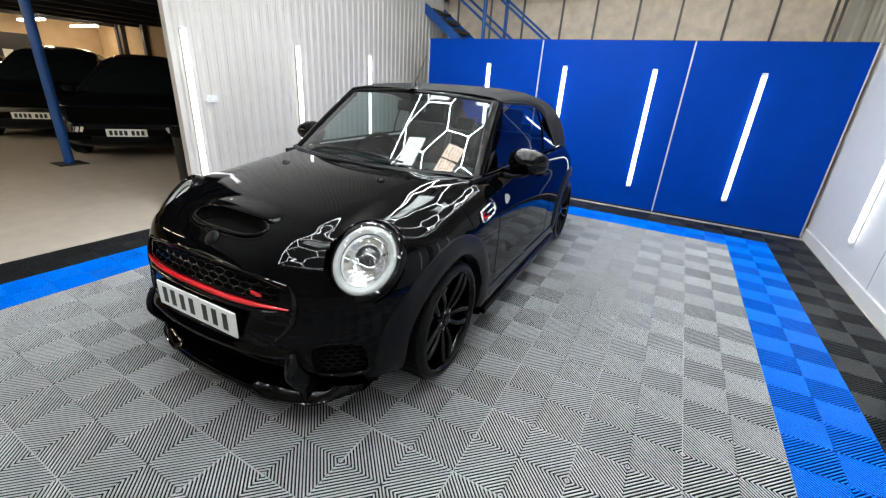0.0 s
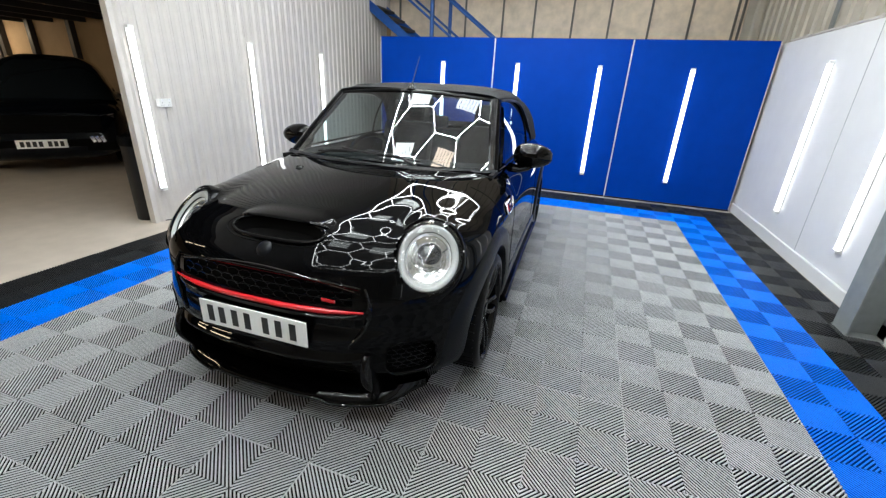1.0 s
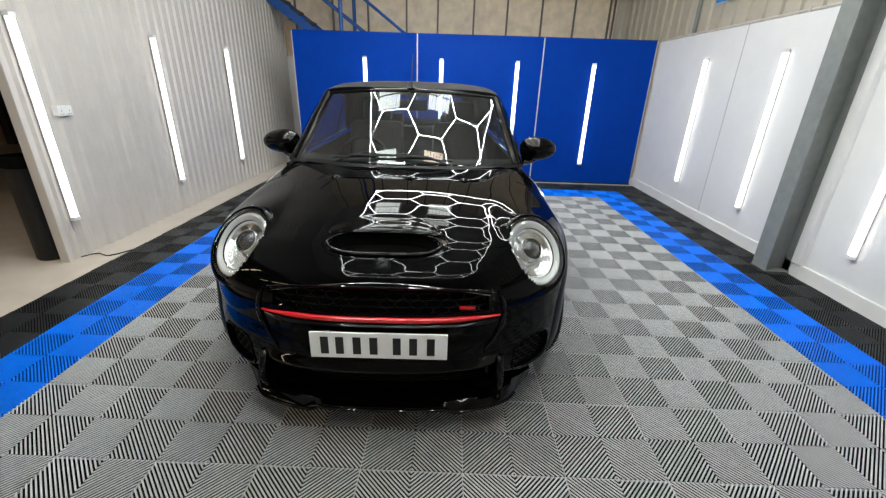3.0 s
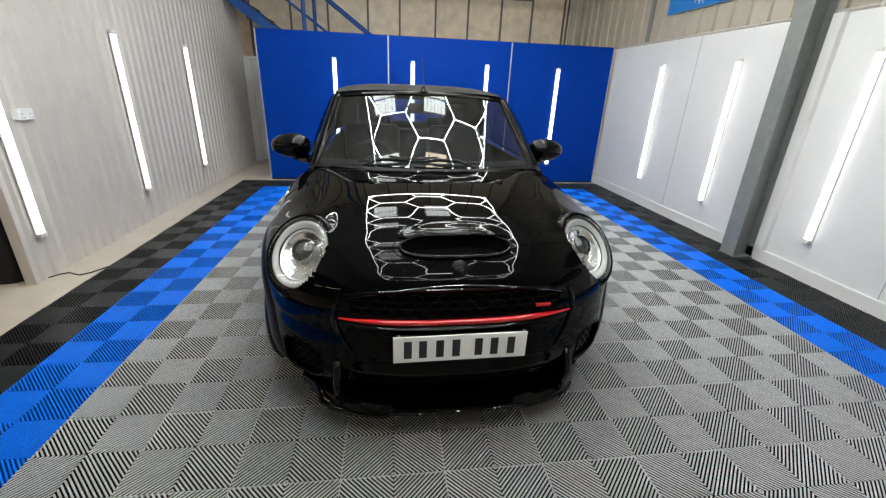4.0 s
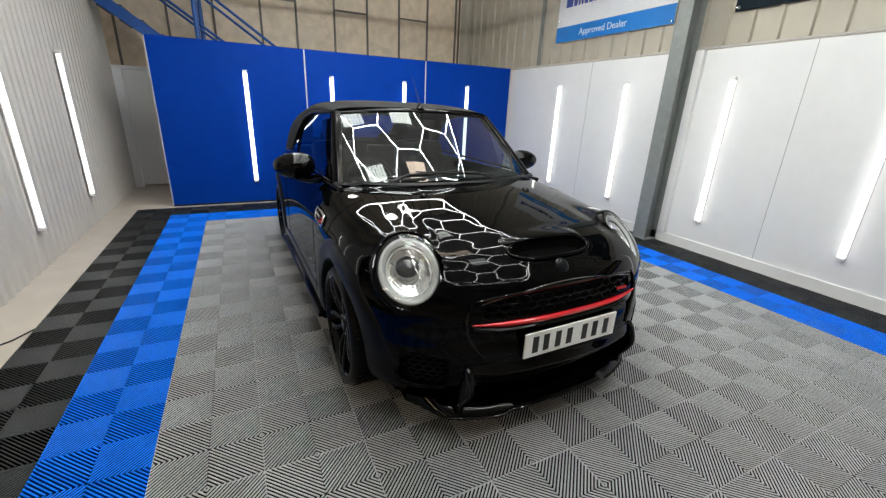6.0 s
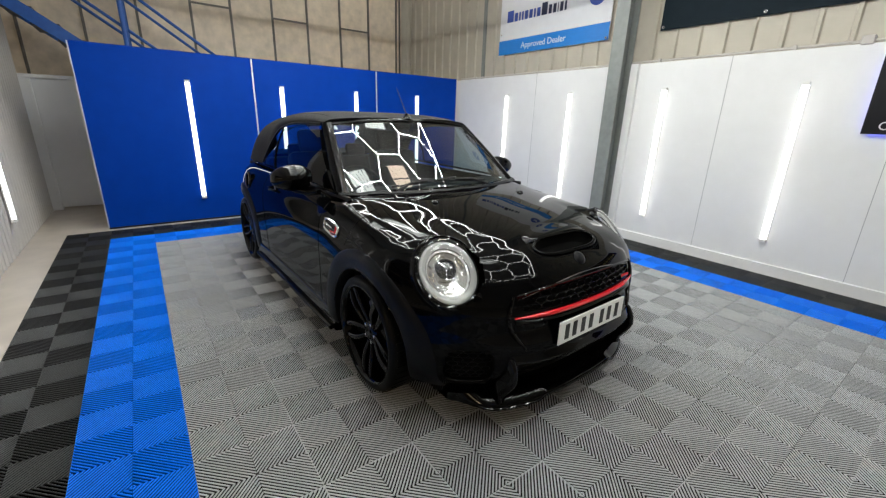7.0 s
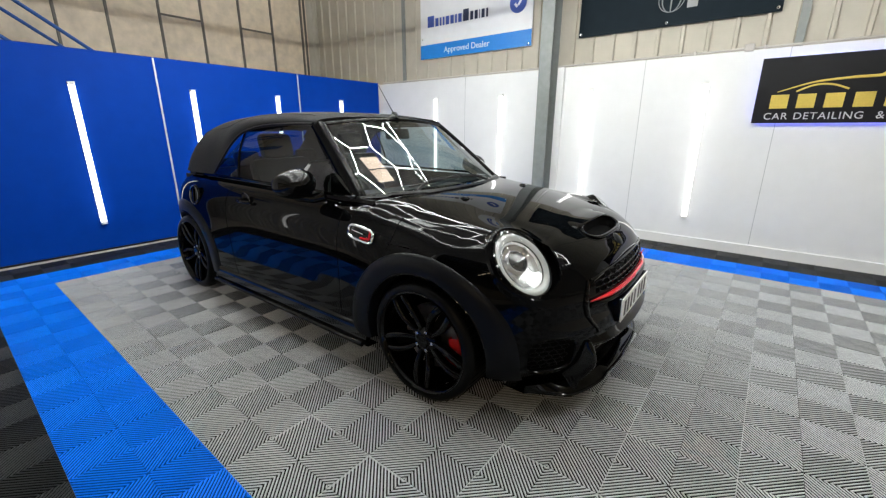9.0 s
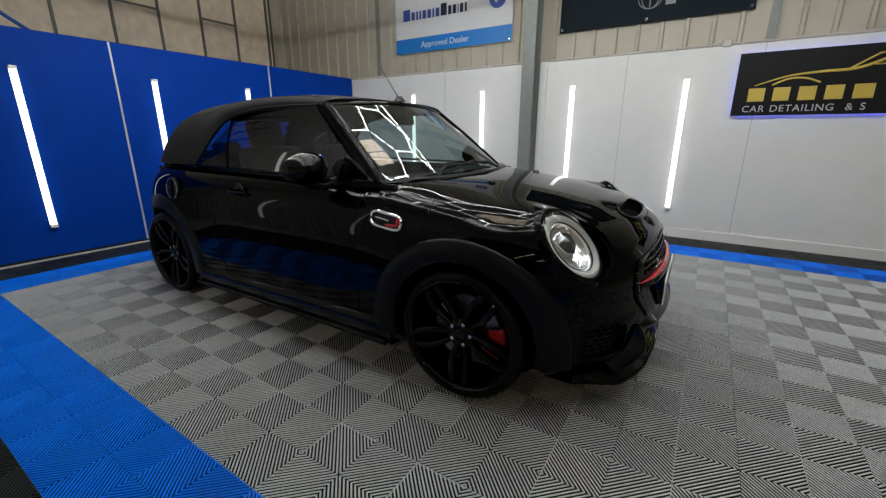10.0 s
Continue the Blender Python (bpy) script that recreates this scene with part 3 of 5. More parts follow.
# ---- garage beyond the opening ----
solid("wall_garage_west", Geo().box(-18.9, -18.7, -6.0, 8.2, FLOOR, 2.72), M_BUFFWALL, "buff painted garage wall", "wall", kind="structure")
solid("wall_garage_north", Geo().box(-18.7, -4.47, 8.0, 8.18, FLOOR, 2.72), M_BUFFWALL, "buff painted garage wall", "wall", kind="structure")
for x in (-17.2, -16.95, -15.6, -13.9, -12.2, -10.4):
    solid("wall_post", Geo().box(x - 0.08, x + 0.08, 7.86, 8.0, FLOOR, 2.72, 0.005), M_DARKSTEEL, "dark steel post on the garage wall", "post", "garage wall posts", "structure")
gd = thing("door_2", (-18.68, 5.3, FLOOR), "dark brown door with a paper notice, closed", "door", kind="structure")
part("leaf", Geo().box(0, 0.05, -0.75, 0.75, 0, 2.1, 0.004), M_DARKSTEEL, gd)
part("notice", Geo().box(0.05, 0.056, 0.0, 0.24, 1.3, 1.62), M_PAPER, gd, "white paper notice")


def batten(place, n):
    b = thing("batten_light", place, "lit fluorescent batten under the mezzanine, some of them unseen fill lights", "ceiling light", "garage battens")
    part("housing", Geo().box(-0.85, 0.85, -0.035, 0.035, 0.0, 0.04, 0.004), M_WPLASTIC, b)
    part("diffuser", Geo().box(-0.84, 0.84, -0.05, 0.05, -0.045, 0.0, 0.01), M_BATTEN, b, "glowing warm diffuser")
    for x in (-0.6, 0.6):
        part("hanger", Geo().cyl((x, 0, 0.04), (x, 0, 0.26), 0.004, 6), M_STEEL, b)
    return b


bt = batten(pose(-17.35, 5.76, 2.46), 0)
# the first copy is a real batten; the other five are added fill light
for x, y in ((-17.4, 7.07), (-6.6, -0.6), (-9.0, -0.6), (-11.4, -0.6), (-6.6, -3.0), (-9.0, -3.0)):
    copy_thing(bt, pose(x, y, 2.46))

pp = thing("steel_post", (-7.65, 2.5, FLOOR), "blue painted steel post on a base plate", "post")
part("shaft", Geo().cyl((0, 0, 0.01), (0, 0, 2.52), 0.06, 20), M_BLUESTEEL, pp, smooth=True)
part("base_plate", Geo().box(-0.17, 0.17, -0.17, 0.17, 0, 0.014, 0.003), M_DARKSTEEL, pp)

bi = thing("waste_bin", (-4.535, 2.5, FLOOR), "black plastic waste bin beside the partition end", "bin")
part("tub", Geo().revolve([(0, 0), (0.118, 0), (0.122, 0.01), (0.126, 0.78), (0.133, 0.785), (0.133, 0.82), (0.125, 0.82), (0.118, 0.02), (0, 0.02)], 28), M_BLACKPL, bi, smooth=True)
part("liner", Geo().revolve([(0.134, 0.74), (0.137, 0.78), (0.135, 0.825), (0.122, 0.826), (0.114, 0.4)], 28), M_VOID, bi, smooth=True)


def suv(place, length, width, height, label, nose=0.95):
    """Parked car seen from its front: body, glass, wheels, lamps, plate. Front towards +x."""
    c = thing("parked_car", place, label, "car", "parked cars")
    h, w = height, width / 2
    prof = [(0.0, 0.3, 0.42), (0.03, 0.22, 0.72), (0.12, 0.2, 0.82), (1.2, 0.2, 0.6 * h), (1.35, 0.2, 0.62 * h), (2.0, 0.2, 0.63 * h), (length - 0.5, 0.2, 0.64 * h), (length - 0.1, 0.24, 0.6 * h), (length, 0.35, 0.5 * h)]
    rows = []
    for i in range(41):
        x = length * i / 40
        zt = float(np.interp(x, [p[0] for p in prof], [p[2] for p in prof]))
        zt += 0.06 * math.sin(min(x / 1.2, 1) * math.pi) if x < 1.2 else 0
        zb = float(np.interp(x, [p[0] for p in prof], [p[1] for p in prof]))
        e = min(1, (x / 0.45 + 0.02) ** 0.4, ((length - x) / 0.4 + 0.02) ** 0.4)
        ww = w * (0.72 + 0.28 * e)
        rows.append([(-x, ww * s * (abs(math.cos(a)) ** 0.45), zb + (zt - zb) * (0.5 + 0.5 * (abs(math.sin(a)) ** 0.45) * (1 if math.sin(a) >= 0 else -1))) for a, s in [(-math.pi / 2 + math.pi * j / 16, 1) for j in range(17)] + [(math.pi / 2 - math.pi * j / 16, -1) for j in range(1, 16)]])
    g = Geo().grid(rows, close_v=True)
    g.add(rows[0], [tuple(range(len(rows[0])))]).add(rows[-1], [tuple(range(len(rows[0])))])
    part("body", g, M_NAVYPAINT, c, smooth=True, angle=0.9)
    top = []
    for x, z, k in ((1.15, 0.6, 0.86), (1.5, 0.78, 0.83), (1.95, 0.95, 0.76), (2.4, 0.995, 0.73), (3.2, 1.0, 0.72), (length - 0.7, 0.96, 0.7), (length - 0.3, 0.8, 0.72), (length - 0.08, 0.6, 0.74)):
        top.append([(-x, w * k * math.copysign(abs(math.cos(a)) ** 0.5, math.cos(a)) * (1 + 0.14 * (1 - math.sin(a) ** 0.6)), 0.58 * h + (z - 0.58) * h * math.sin(a) ** 0.6) for a in [math.pi * j / 18 for j in range(19)]])
    part("cabin", Geo().grid(top), M_SMOKE, c, "dark glass cabin", True, 0.9)
    part("roof_panel", Geo().grid([[(p[0], p[1] * 0.93, p[2] + 0.006) for p in r[5:14]] for r in top[2:6]]), M_NAVYPAINT, c, smooth=True)
    for s in (-1, 1):
        lm = part("headlamp", Geo().grid([[(-0.03 - 0.16 * u, s * (w * (0.52 + 0.36 * u)), 0.44 * h + 0.035 * u + v * 0.075 * (1 - 0.3 * u)) for v in (-1, 0, 1)] for u in [i / 6 for i in range(7)]]), M_LENS, c, "clear headlamp", True)
        part("light_strip", Geo().tube([(-0.02 - 0.17 * u, s * (w * (0.53 + 0.35 * u)), 0.44 * h + 0.05 + 0.06 * u) for u in [i / 6 for i in range(7)]], 0.012, 6), M_CHROME, lm)
        for k in range(3):
            part("fog_light", Geo().box(0.01, 0.024, -0.022, 0.022, -0.045, 0.045, 0.006, pose(0, s * (w * 0.58 + 0.055 * k), 0.30 * h, 22 * s, 0, 0)), M_CHROME, c, "bright fog light")
        part("intake", Geo().box(-0.05, 0.012, s * w * 0.66 - 0.16, s * w * 0.66 + 0.16, 0.2 * h, 0.27 * h, 0.01), M_VOID, c)
        part("door_mirror", Geo().revolve([(0, -0.1), (0.06, -0.08), (0.085, 0), (0.06, 0.08), (0, 0.1)], 14, pose(-1.6, s * (w + 0.1), 0.62 * h, 90, 0, 0)), M_NAVYPAINT, c, smooth=True)
    part("grille", Geo().box(-0.03, 0.016, -0.36 * width, 0.36 * width * 0 + 0.36 * width, 0.36 * h, 0.5 * h, 0.012).box(-0.03, 0.02, -0.3 * width, 0.3 * width, 0.24 * h, 0.3 * h, 0.01), M_VOID, c)
    for k in range(4):
        part("grille_bar", Geo().box(0.014, 0.022, -0.34 * width, 0.34 * width, (0.375 + 0.03 * k) * h, (0.38 + 0.03 * k) * h), M_VOID, c)
    pl = part("number_plate", Geo().box(0.022, 0.032, -0.26, 0.26, 0.235 * h, 0.235 * h + 0.112, 0.003), M_PLATE, c, "white number plate")
    for k in range(7):
        y = -0.2 + 0.062 * k + (0.03 if k > 3 else 0)
        part("plate_bar", Geo().box(0.032, 0.0345, y - 0.02, y + 0.02, 0.235 * h + 0.02, 0.235 * h + 0.09), M_INK, pl)
    for x in (-0.85, -length + 0.85):
        for s in (-1, 1):
            part("wheel", Geo().revolve([(0.2, -0.11), (0.3, -0.11), (0.345, -0.08), (0.35, 0), (0.345, 0.08), (0.3, 0.11), (0.22, 0.11), (0.2, 0.06), (0.06, 0.05), (0, 0.06)], 28, pose(x, s * (w - 0.11), 0.35, -90 * s, 0, 0)), M_TYRE, c, "black tyre and wheel", True)
    return c


suv(pose(-7.35, 3.2, FLOOR, 0, 0, -36), 4.5, 1.88, 1.6, "dark blue-black SUV parked nose out on the beige floor")
suv(pose(-10.15, 2.98, FLOOR, 0, 0, -34), 4.8, 1.96, 1.68, "black SUV parked nose out behind a blue post")
suv(pose(-12.4, 1.9, FLOOR, 0, 0, -34), 4.4, 1.8, 1.5, "black car parked under warm lights")

cb = thing("floor_cable", (-4.2, 2.45, FLOOR), "thin black cable lying on the floor by the partition", "cable")
part("lead", Geo().tube([(-0.12 + 0.05 * i, 0.06 * math.sin(i * 1.1) + 0.03 * i, 0.006) for i in range(9)], 0.005, 6), M_BLACKPL, cb, smooth=True)


# ---- the convertible ----
from mathutils.bvhtree import BVHTree

CAR = pose(-1.552, 1.465, 0.0, 0, 0, 1.2)
car = thing("convertible_car", CAR, "gloss black small convertible with a charcoal fabric hood and red trim", "car")
Z0, FW, WB, HUB_Z = 0.5, 0.03, 2.495, 0.306
W0 = 0.852
COWL_Y = 0.36


def outline(u):
    """Plan outline of the body at bumper height; u 0 at the nose, 1 at the tail."""
    if u < 0.36:
        p = u / 0.36 * math.pi / 2
        n = 2.55
        return W0 * math.sin(p) ** (2 / n), 0.03 - 0.722 * math.cos(p) ** (2 / n), p / (math.pi / 2)
    if u < 0.78:
        k = (u - 0.36) / 0.42
        return W0 - 0.008 * math.sin(k * math.pi), 0.03 + 2.3 * k, 1.0
    p = (u - 0.78) / 0.22 * math.pi / 2
    n = 2.7
    return W0 * max(math.cos(p), 0) ** (2 / n), 2.33 + 0.75 * math.sin(p) ** (2 / n), 1.0 - 0.55 * smooth01(p / (math.pi / 2))


crown = spline([-0.8, 0.0, 0.36, 0.6, 1.0, 1.8, 2.4, 2.8, 3.1], [0.944, 0.944, 0.944, 0.965, 0.985, 1.0, 1.0, 0.995, 0.97])
tuck = spline([0.12, 0.2, 0.28, 0.4, 0.5], [0.045, 0.02, 0.006, 0.0, 0.0])


_bon = [(-0.692, 0.5), (-0.690, 0.55), (-0.683, 0.61), (-0.669, 0.655), (-0.644, 0.702), (-0.601, 0.745), (-0.54, 0.787), (-0.44, 0.823), (-0.25, 0.867), (-0.02, 0.904), (0.18, 0.929), (0.36, 0.946)]
bon_z = spline([p[0] for p in _bon], [p[1] for p in _bon])


def bonnet_height(x, y):
    """The bonnet and wing tops: the middle line's profile, set back with the nose's plan curve."""
    x = min(abs(x), 0.84)
    nose = 0.03 - 0.722 * max(1 - (x / W0) ** 2.55, 0.0) ** (1 / 2.55)
    ye = y - nose - 0.692
    z = bon_z(ye) if ye < 0.36 else bon_z(0.36) + 0.1 * (ye - 0.36)
    crest = smooth01((ye + 0.65) / 0.32) * (1 - 0.6 * smooth01((ye - 0.05) / 0.31))
    z += crest * (0.018 - 0.085 * x * x)
    z += 0.032 * math.exp(-(((x - 0.64) / 0.14) ** 2) - ((y + 0.31) / (0.09 if y < -0.31 else 0.22)) ** 2)
    return z - 0.006 * math.exp(-(((x - 0.475) / 0.05) ** 2) - ((y + 0.3) / 0.14) ** 2)


def soft_min(a, b, k):
    h = min(max(0.5 + 0.5 * (b - a) / k, 0), 1)
    return b * (1 - h) + a * h - k * h * (1 - h)


def waist(y, z):
    """The doors' hollow between the shoulder and the flared sill."""
    along = smooth01((y - 0.3) / 0.55) * (1 - smooth01((y - 1.6) / 0.7))
    return 0.007 * along * (smooth01((z - 0.29) / 0.18) if z < 0.47 else 1 - smooth01((z - 0.47) / 0.36))


def shell_point(u, v):
    """v 0..1: lower side, 1..2: over the shoulder to the middle line."""
    x, y, side = outline(u)
    front = 1 - side if u < 0.5 else 0
    if v <= 1:
        z = 0.15 + (Z0 - 0.15) * v
        k = tuck(z)
        k += waist(y, z)
        under = 0.05 * smooth01((0.29 - z) / 0.14) * smooth01(2.2 * front)
        nx = x * (1 - (k + 0.5 * under) / W0)
        if front > 0:
            y = y + under + front * (k - 0.028 * math.sin(math.pi * min(max((z - 0.25) / 0.25, 0), 1)))
        elif u > 0.78:
            y = 2.33 + (y - 2.33) * (1 - k)
        return nx, y, z
    n = 3.4 + 1.0 * smooth01((y - 0.15) / 0.5) if u < 0.5 else 4.4 - 1.2 * (1 - side) / 0.55
    a = (v - 1) * math.pi / 2
    q = 1 - max(math.cos(a), 0) ** (2 / n)
    g = math.sin(a) ** (2 / n)
    ys = max(COWL_Y, min(y, 2.75))
    h = crown(ys if y > COWL_Y else y)
    px, py = x * (1 - q), y + (ys - y) * q
    z = Z0 + (h - Z0) * g
    wt = 1 - smooth01((y - 0.42) / 0.3) if u < 0.5 else 0
    if wt > 0:
        hi = Z0 + (1.03 - Z0) * g
        z = z * (1 - wt) + wt * max(soft_min(hi, bonnet_height(px, py), 0.07 * smooth01(side / 0.6) + 0.004), Z0)
    return px - (waist(py, z) * min(px / 0.6, 1) if 0.3 < u < 0.9 else 0), py, z


NU, NL, NT = 240, 16, 64
US = [i / NU for i in range(NU + 1)]
VS = [j / NL for j in range(NL)] + [1 + j / NT for j in range(NT + 1)]
half = np.array([[shell_point(u, v) for v in VS] for u in US])
SV, SF = [], []
nv = len(VS)
for s in (1, -1):
    base = len(SV)
    for row in half:
        SV += [(s * p[0], p[1], p[2]) for p in row]
    for i in range(NU):
        for j in range(nv - 1):
            a, b, c, d = base + i * nv + j, base + i * nv + j + 1, base + (i + 1) * nv + j + 1, base + (i + 1) * nv + j
            SF.append((a, d, c, b) if s > 0 else (a, b, c, d))
_bm = bmesh.new()
_vs = [_bm.verts.new(p) for p in SV]
for q in SF:
    try:
        _bm.faces.new([_vs[i] for i in q])
    except ValueError:
        pass
bmesh.ops.remove_doubles(_bm, verts=_bm.verts, dist=2e-4)
bmesh.ops.recalc_face_normals(_bm, faces=_bm.faces)
_bm.normal_update()
_bm.verts.index_update()
shell_v = [v.co.copy() for v in _bm.verts]
shell_n = [v.normal.copy() for v in _bm.verts]
shell_f = [tuple(v.index for v in f.verts) for f in _bm.faces]
shell_c = [f.calc_center_median() for f in _bm.faces]
SHELL = BVHTree.FromBMesh(_bm)
_bm.free()


def cast(p, d, lift=0.0):
    hit, nrm, _, _ = SHELL.ray_cast(Vector(p), Vector(d).normalized(), 5.0)
    if hit is None:
        hit, nrm, _, _ = SHELL.find_nearest(Vector(p))
    if nrm.dot(Vector(d)) > 0:
        nrm = -nrm
    return hit + nrm * lift, nrm


def on_front(x, z, lift=0.0):
    return cast((x, -2, z), (0, 1, 0), lift)[0]


def on_side(s, y, z, lift=0.0):
    return cast((s * 2, y, z), (-s, 0, 0), lift)[0]


def on_top(x, y, lift=0.0):
    return cast((x, y, 2), (0, 0, -1), lift)[0]


def shell_part(name, keep, material, parent, label=""):
    faces = [f for f, c in zip(shell_f, shell_c) if keep(c)]
    used = sorted({i for f in faces for i in f})
    idx = {o: n for n, o in enumerate(used)}
    me = bpy.data.meshes.new(name)
    me.from_pydata([shell_v[i] for i in used], [], [tuple(idx[i] for i in f) for f in faces])
    me.materials.append(material)
    me.shade_smooth()
    me.normals_split_custom_set_from_vertices([shell_n[i] for i in used])
    ob = new(name, me)
    ob.parent = parent
    return tagged(ob, label)


DOOR0, DOOR1 = 0.60, 1.82


def cowl_line(x):
    return 0.35 + 0.2 * (abs(x) / 0.69) ** 2.2


LAMPS = {}
for s in (-1, 1):
    c = Vector((s * 0.633, -0.384, 0.737))
    upv = Vector((s * -0.04, 0.80, 0.85)).normalized()
    nrm = Vector((s * 0.31, -0.84, 0.54))
    nrm = (nrm - upv * nrm.dot(upv)).normalized()
    rt = upv.cross(nrm)
    fr = Matrix((rt, upv, nrm)).transposed().to_4x4()
    fr.translation = c - nrm * 0.009
    LAMPS[s] = fr
LAMP_INV = {s: LAMPS[s].inverted() for s in LAMPS}


def in_hole(c):
    if c.z > 0.7 and (abs(c.x) / 0.218) ** 3 + (abs(c.y + 0.508) / 0.050) ** 2 < 1:
        return True
    for s in (-1, 1):
        if c.x * s > 0.3 and c.y < 0:
            p = LAMP_INV[s] @ c
            if abs(p.z) < 0.15 and math.hypot(p.x / 1.06, p.y / 1.24) < 0.131:
                return True
    if c.z > 0.8 and abs(c.x) < 0.715 and cowl_line(c.x) + 0.03 < c.y < 2.72:
        return True
    if c.y < -0.2 and (abs(abs(c.x) - 0.625) / 0.085) ** 3.5 + (abs(c.z - 0.345) / 0.082) ** 3.5 < 1:
        return True
    if c.y < -0.5 and abs(c.x) < 0.425 and 0.212 < c.z < 0.345:
        return True
    for y in (FW, WB):
        if abs(c.x) > 0.5 and math.hypot(c.y - y, c.z - HUB_Z) < 0.365:
            return True
    return c.z < 0.2 and abs(c.x) > 0.5 and (abs(c.y - FW) < 0.4 or abs(c.y - WB) < 0.4)


def in_mouth(c):
    return c.y < -0.5 and abs(c.x) < 0.415 - 0.35 * max(0, 0.60 - c.z - 0.02) and 0.585 < c.z < 0.676 - 0.1 * abs(c.x) ** 2


def in_bonnet(c):
    return c.y < cowl_line(c.x) + 0.04 and c.z > (0.612 if c.y < -0.25 else 0.612 + 0.15 * smooth01((c.y + 0.25) / 0.35)) and c.y < 0.5


def in_door(c, s):
    return c.x * s > 0.5 and DOOR0 < c.y < DOOR1 and c.z > 0.27


shell_part("body", lambda c: not in_hole(c) and not in_mouth(c) and not in_bonnet(c) and not in_door(c, 1) and not in_door(c, -1), M_PAINT, car, "gloss black body shell")
bonnet = shell_part("bonnet", lambda c: in_bonnet(c) and not in_hole(c) and not in_mouth(c), M_PAINT, car, "gloss black clamshell bonnet")
doors = {s: shell_part("door", lambda c, s=s: in_door(c, s) and not in_hole(c), M_PAINT, car, "gloss black door") for s in (-1, 1)}
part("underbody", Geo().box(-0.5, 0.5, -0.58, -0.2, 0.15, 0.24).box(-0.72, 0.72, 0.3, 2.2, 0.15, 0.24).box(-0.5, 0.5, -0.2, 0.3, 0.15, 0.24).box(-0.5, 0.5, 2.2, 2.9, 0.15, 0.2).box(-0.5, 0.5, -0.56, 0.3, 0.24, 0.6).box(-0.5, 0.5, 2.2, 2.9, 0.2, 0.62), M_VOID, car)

# shut lines
def gap(name, pts, parent, r=0.0022):
    part(name, Geo().tube(pts, r, 5), M_VOID, parent)


for s in (-1, 1):
    gap("shut_line", [on_side(s, DOOR0, 0.28 + 0.62 * i / 24, 0.0) for i in range(25)], doors[s])
    gap("shut_line", [on_side(s, DOOR1 - 0.07 * (1 - i / 24) ** 3, 0.28 + 0.62 * i / 24, 0.0) for i in range(25)], doors[s])
    gap("shut_line", [on_side(s, DOOR0 + (DOOR1 - 0.06 - DOOR0) * i / 24, 0.275, 0.0) for i in range(25)], doors[s])
    lo = []
    for i in range(30):
        y = -0.53 + 0.77 * i / 29
        z = 0.612 if y < -0.3 else 0.612 + 0.15 * smooth01((y + 0.3) / 0.4)
        lo.append(on_side(s, y, z, 0.0))
    gap("shut_line", lo, bonnet)
    gap("shut_line", [on_front(s * (0.30 + 0.3 * i / 12), 0.612, 0.0) for i in range(6, 13)], bonnet)
    gap("shut_line", [on_side(s, 0.24 - 0.03 * math.sin(math.pi * i / 12), 0.73 + 0.17 * i / 12, 0.0) for i in range(13)], bonnet)
gap("shut_line", [on_front(0.44 * (i / 15 - 1), 0.690 - 0.05 * (i / 15 - 1) ** 2, 0.0) for i in range(31)], bonnet)

# arches and sills in matte cladding
for s in (-1, 1):
    for y0, nm in ((FW, "front"), (WB, "rear")):
        rows = []
        for i in range(49):
            a = math.radians(-14 + 208 * i / 48)
            row = []
            for r, lift in ((0.335, -0.05), (0.345, 0.004), (0.36, 0.012), (0.40, 0.014), (0.432, 0.010), (0.442, 0.0), (0.444, -0.012)):
                y, z = y0 + r * math.cos(a) * (1 + 0.07 * smooth01((r - 0.34) / 0.08)), max(HUB_Z + r * math.sin(a), 0.16)
                p = on_side(s, y, max(z, 0.17), 0.0)
                rows_p = Vector((p.x + s * lift, y, z))
                row.append(tuple(rows_p))
            rows.append(row)
        part("arch_trim", Geo().grid(rows), M_MATTE, car, "matte black wheel arch trim", True, 0.9)
        part("arch_edge", Geo().tube([(on_side(s, y0 + 0.347 * math.cos(a), max(HUB_Z + 0.347 * math.sin(a), 0.2)).x + s * 0.006, y0 + 0.347 * math.cos(a), HUB_Z + 0.347 * math.sin(a)) for a in [math.radians(10 + 160 * i / 40) for i in range(41)]], 0.003, 6), M_GLOSS, car, smooth=True)
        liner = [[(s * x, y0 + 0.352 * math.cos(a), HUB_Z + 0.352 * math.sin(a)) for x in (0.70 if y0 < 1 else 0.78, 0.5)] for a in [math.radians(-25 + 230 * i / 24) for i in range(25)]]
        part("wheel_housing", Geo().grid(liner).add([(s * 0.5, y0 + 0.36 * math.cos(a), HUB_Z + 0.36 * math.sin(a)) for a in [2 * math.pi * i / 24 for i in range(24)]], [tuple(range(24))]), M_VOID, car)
    rows = []
    for i in range(31):
        y = 0.40 + (WB - 0.8) * i / 30
        row = []
        for z, l in ((0.285, 0.0), (0.275, 0.008), (0.22, 0.014), (0.19, 0.03), (0.165, 0.034), (0.155, 0.02), (0.15, -0.05)):
            p = on_side(s, y, max(z, 0.16), 0)
            row.append((p.x + s * l, y, z))
        rows.append(row)
    part("side_skirt", Geo().grid(rows), M_GLOSS, car, "gloss black sill trim", True, 0.9)
    part("skirt_blade", Geo().tube([(on_side(s, 0.42 + 1.66 * i / 20, 0.2, 0.0).x + s * 0.034, 0.42 + 1.66 * i / 20, 0.176) for i in range(21)], 0.016, 12), M_ALLOY, car, smooth=True)

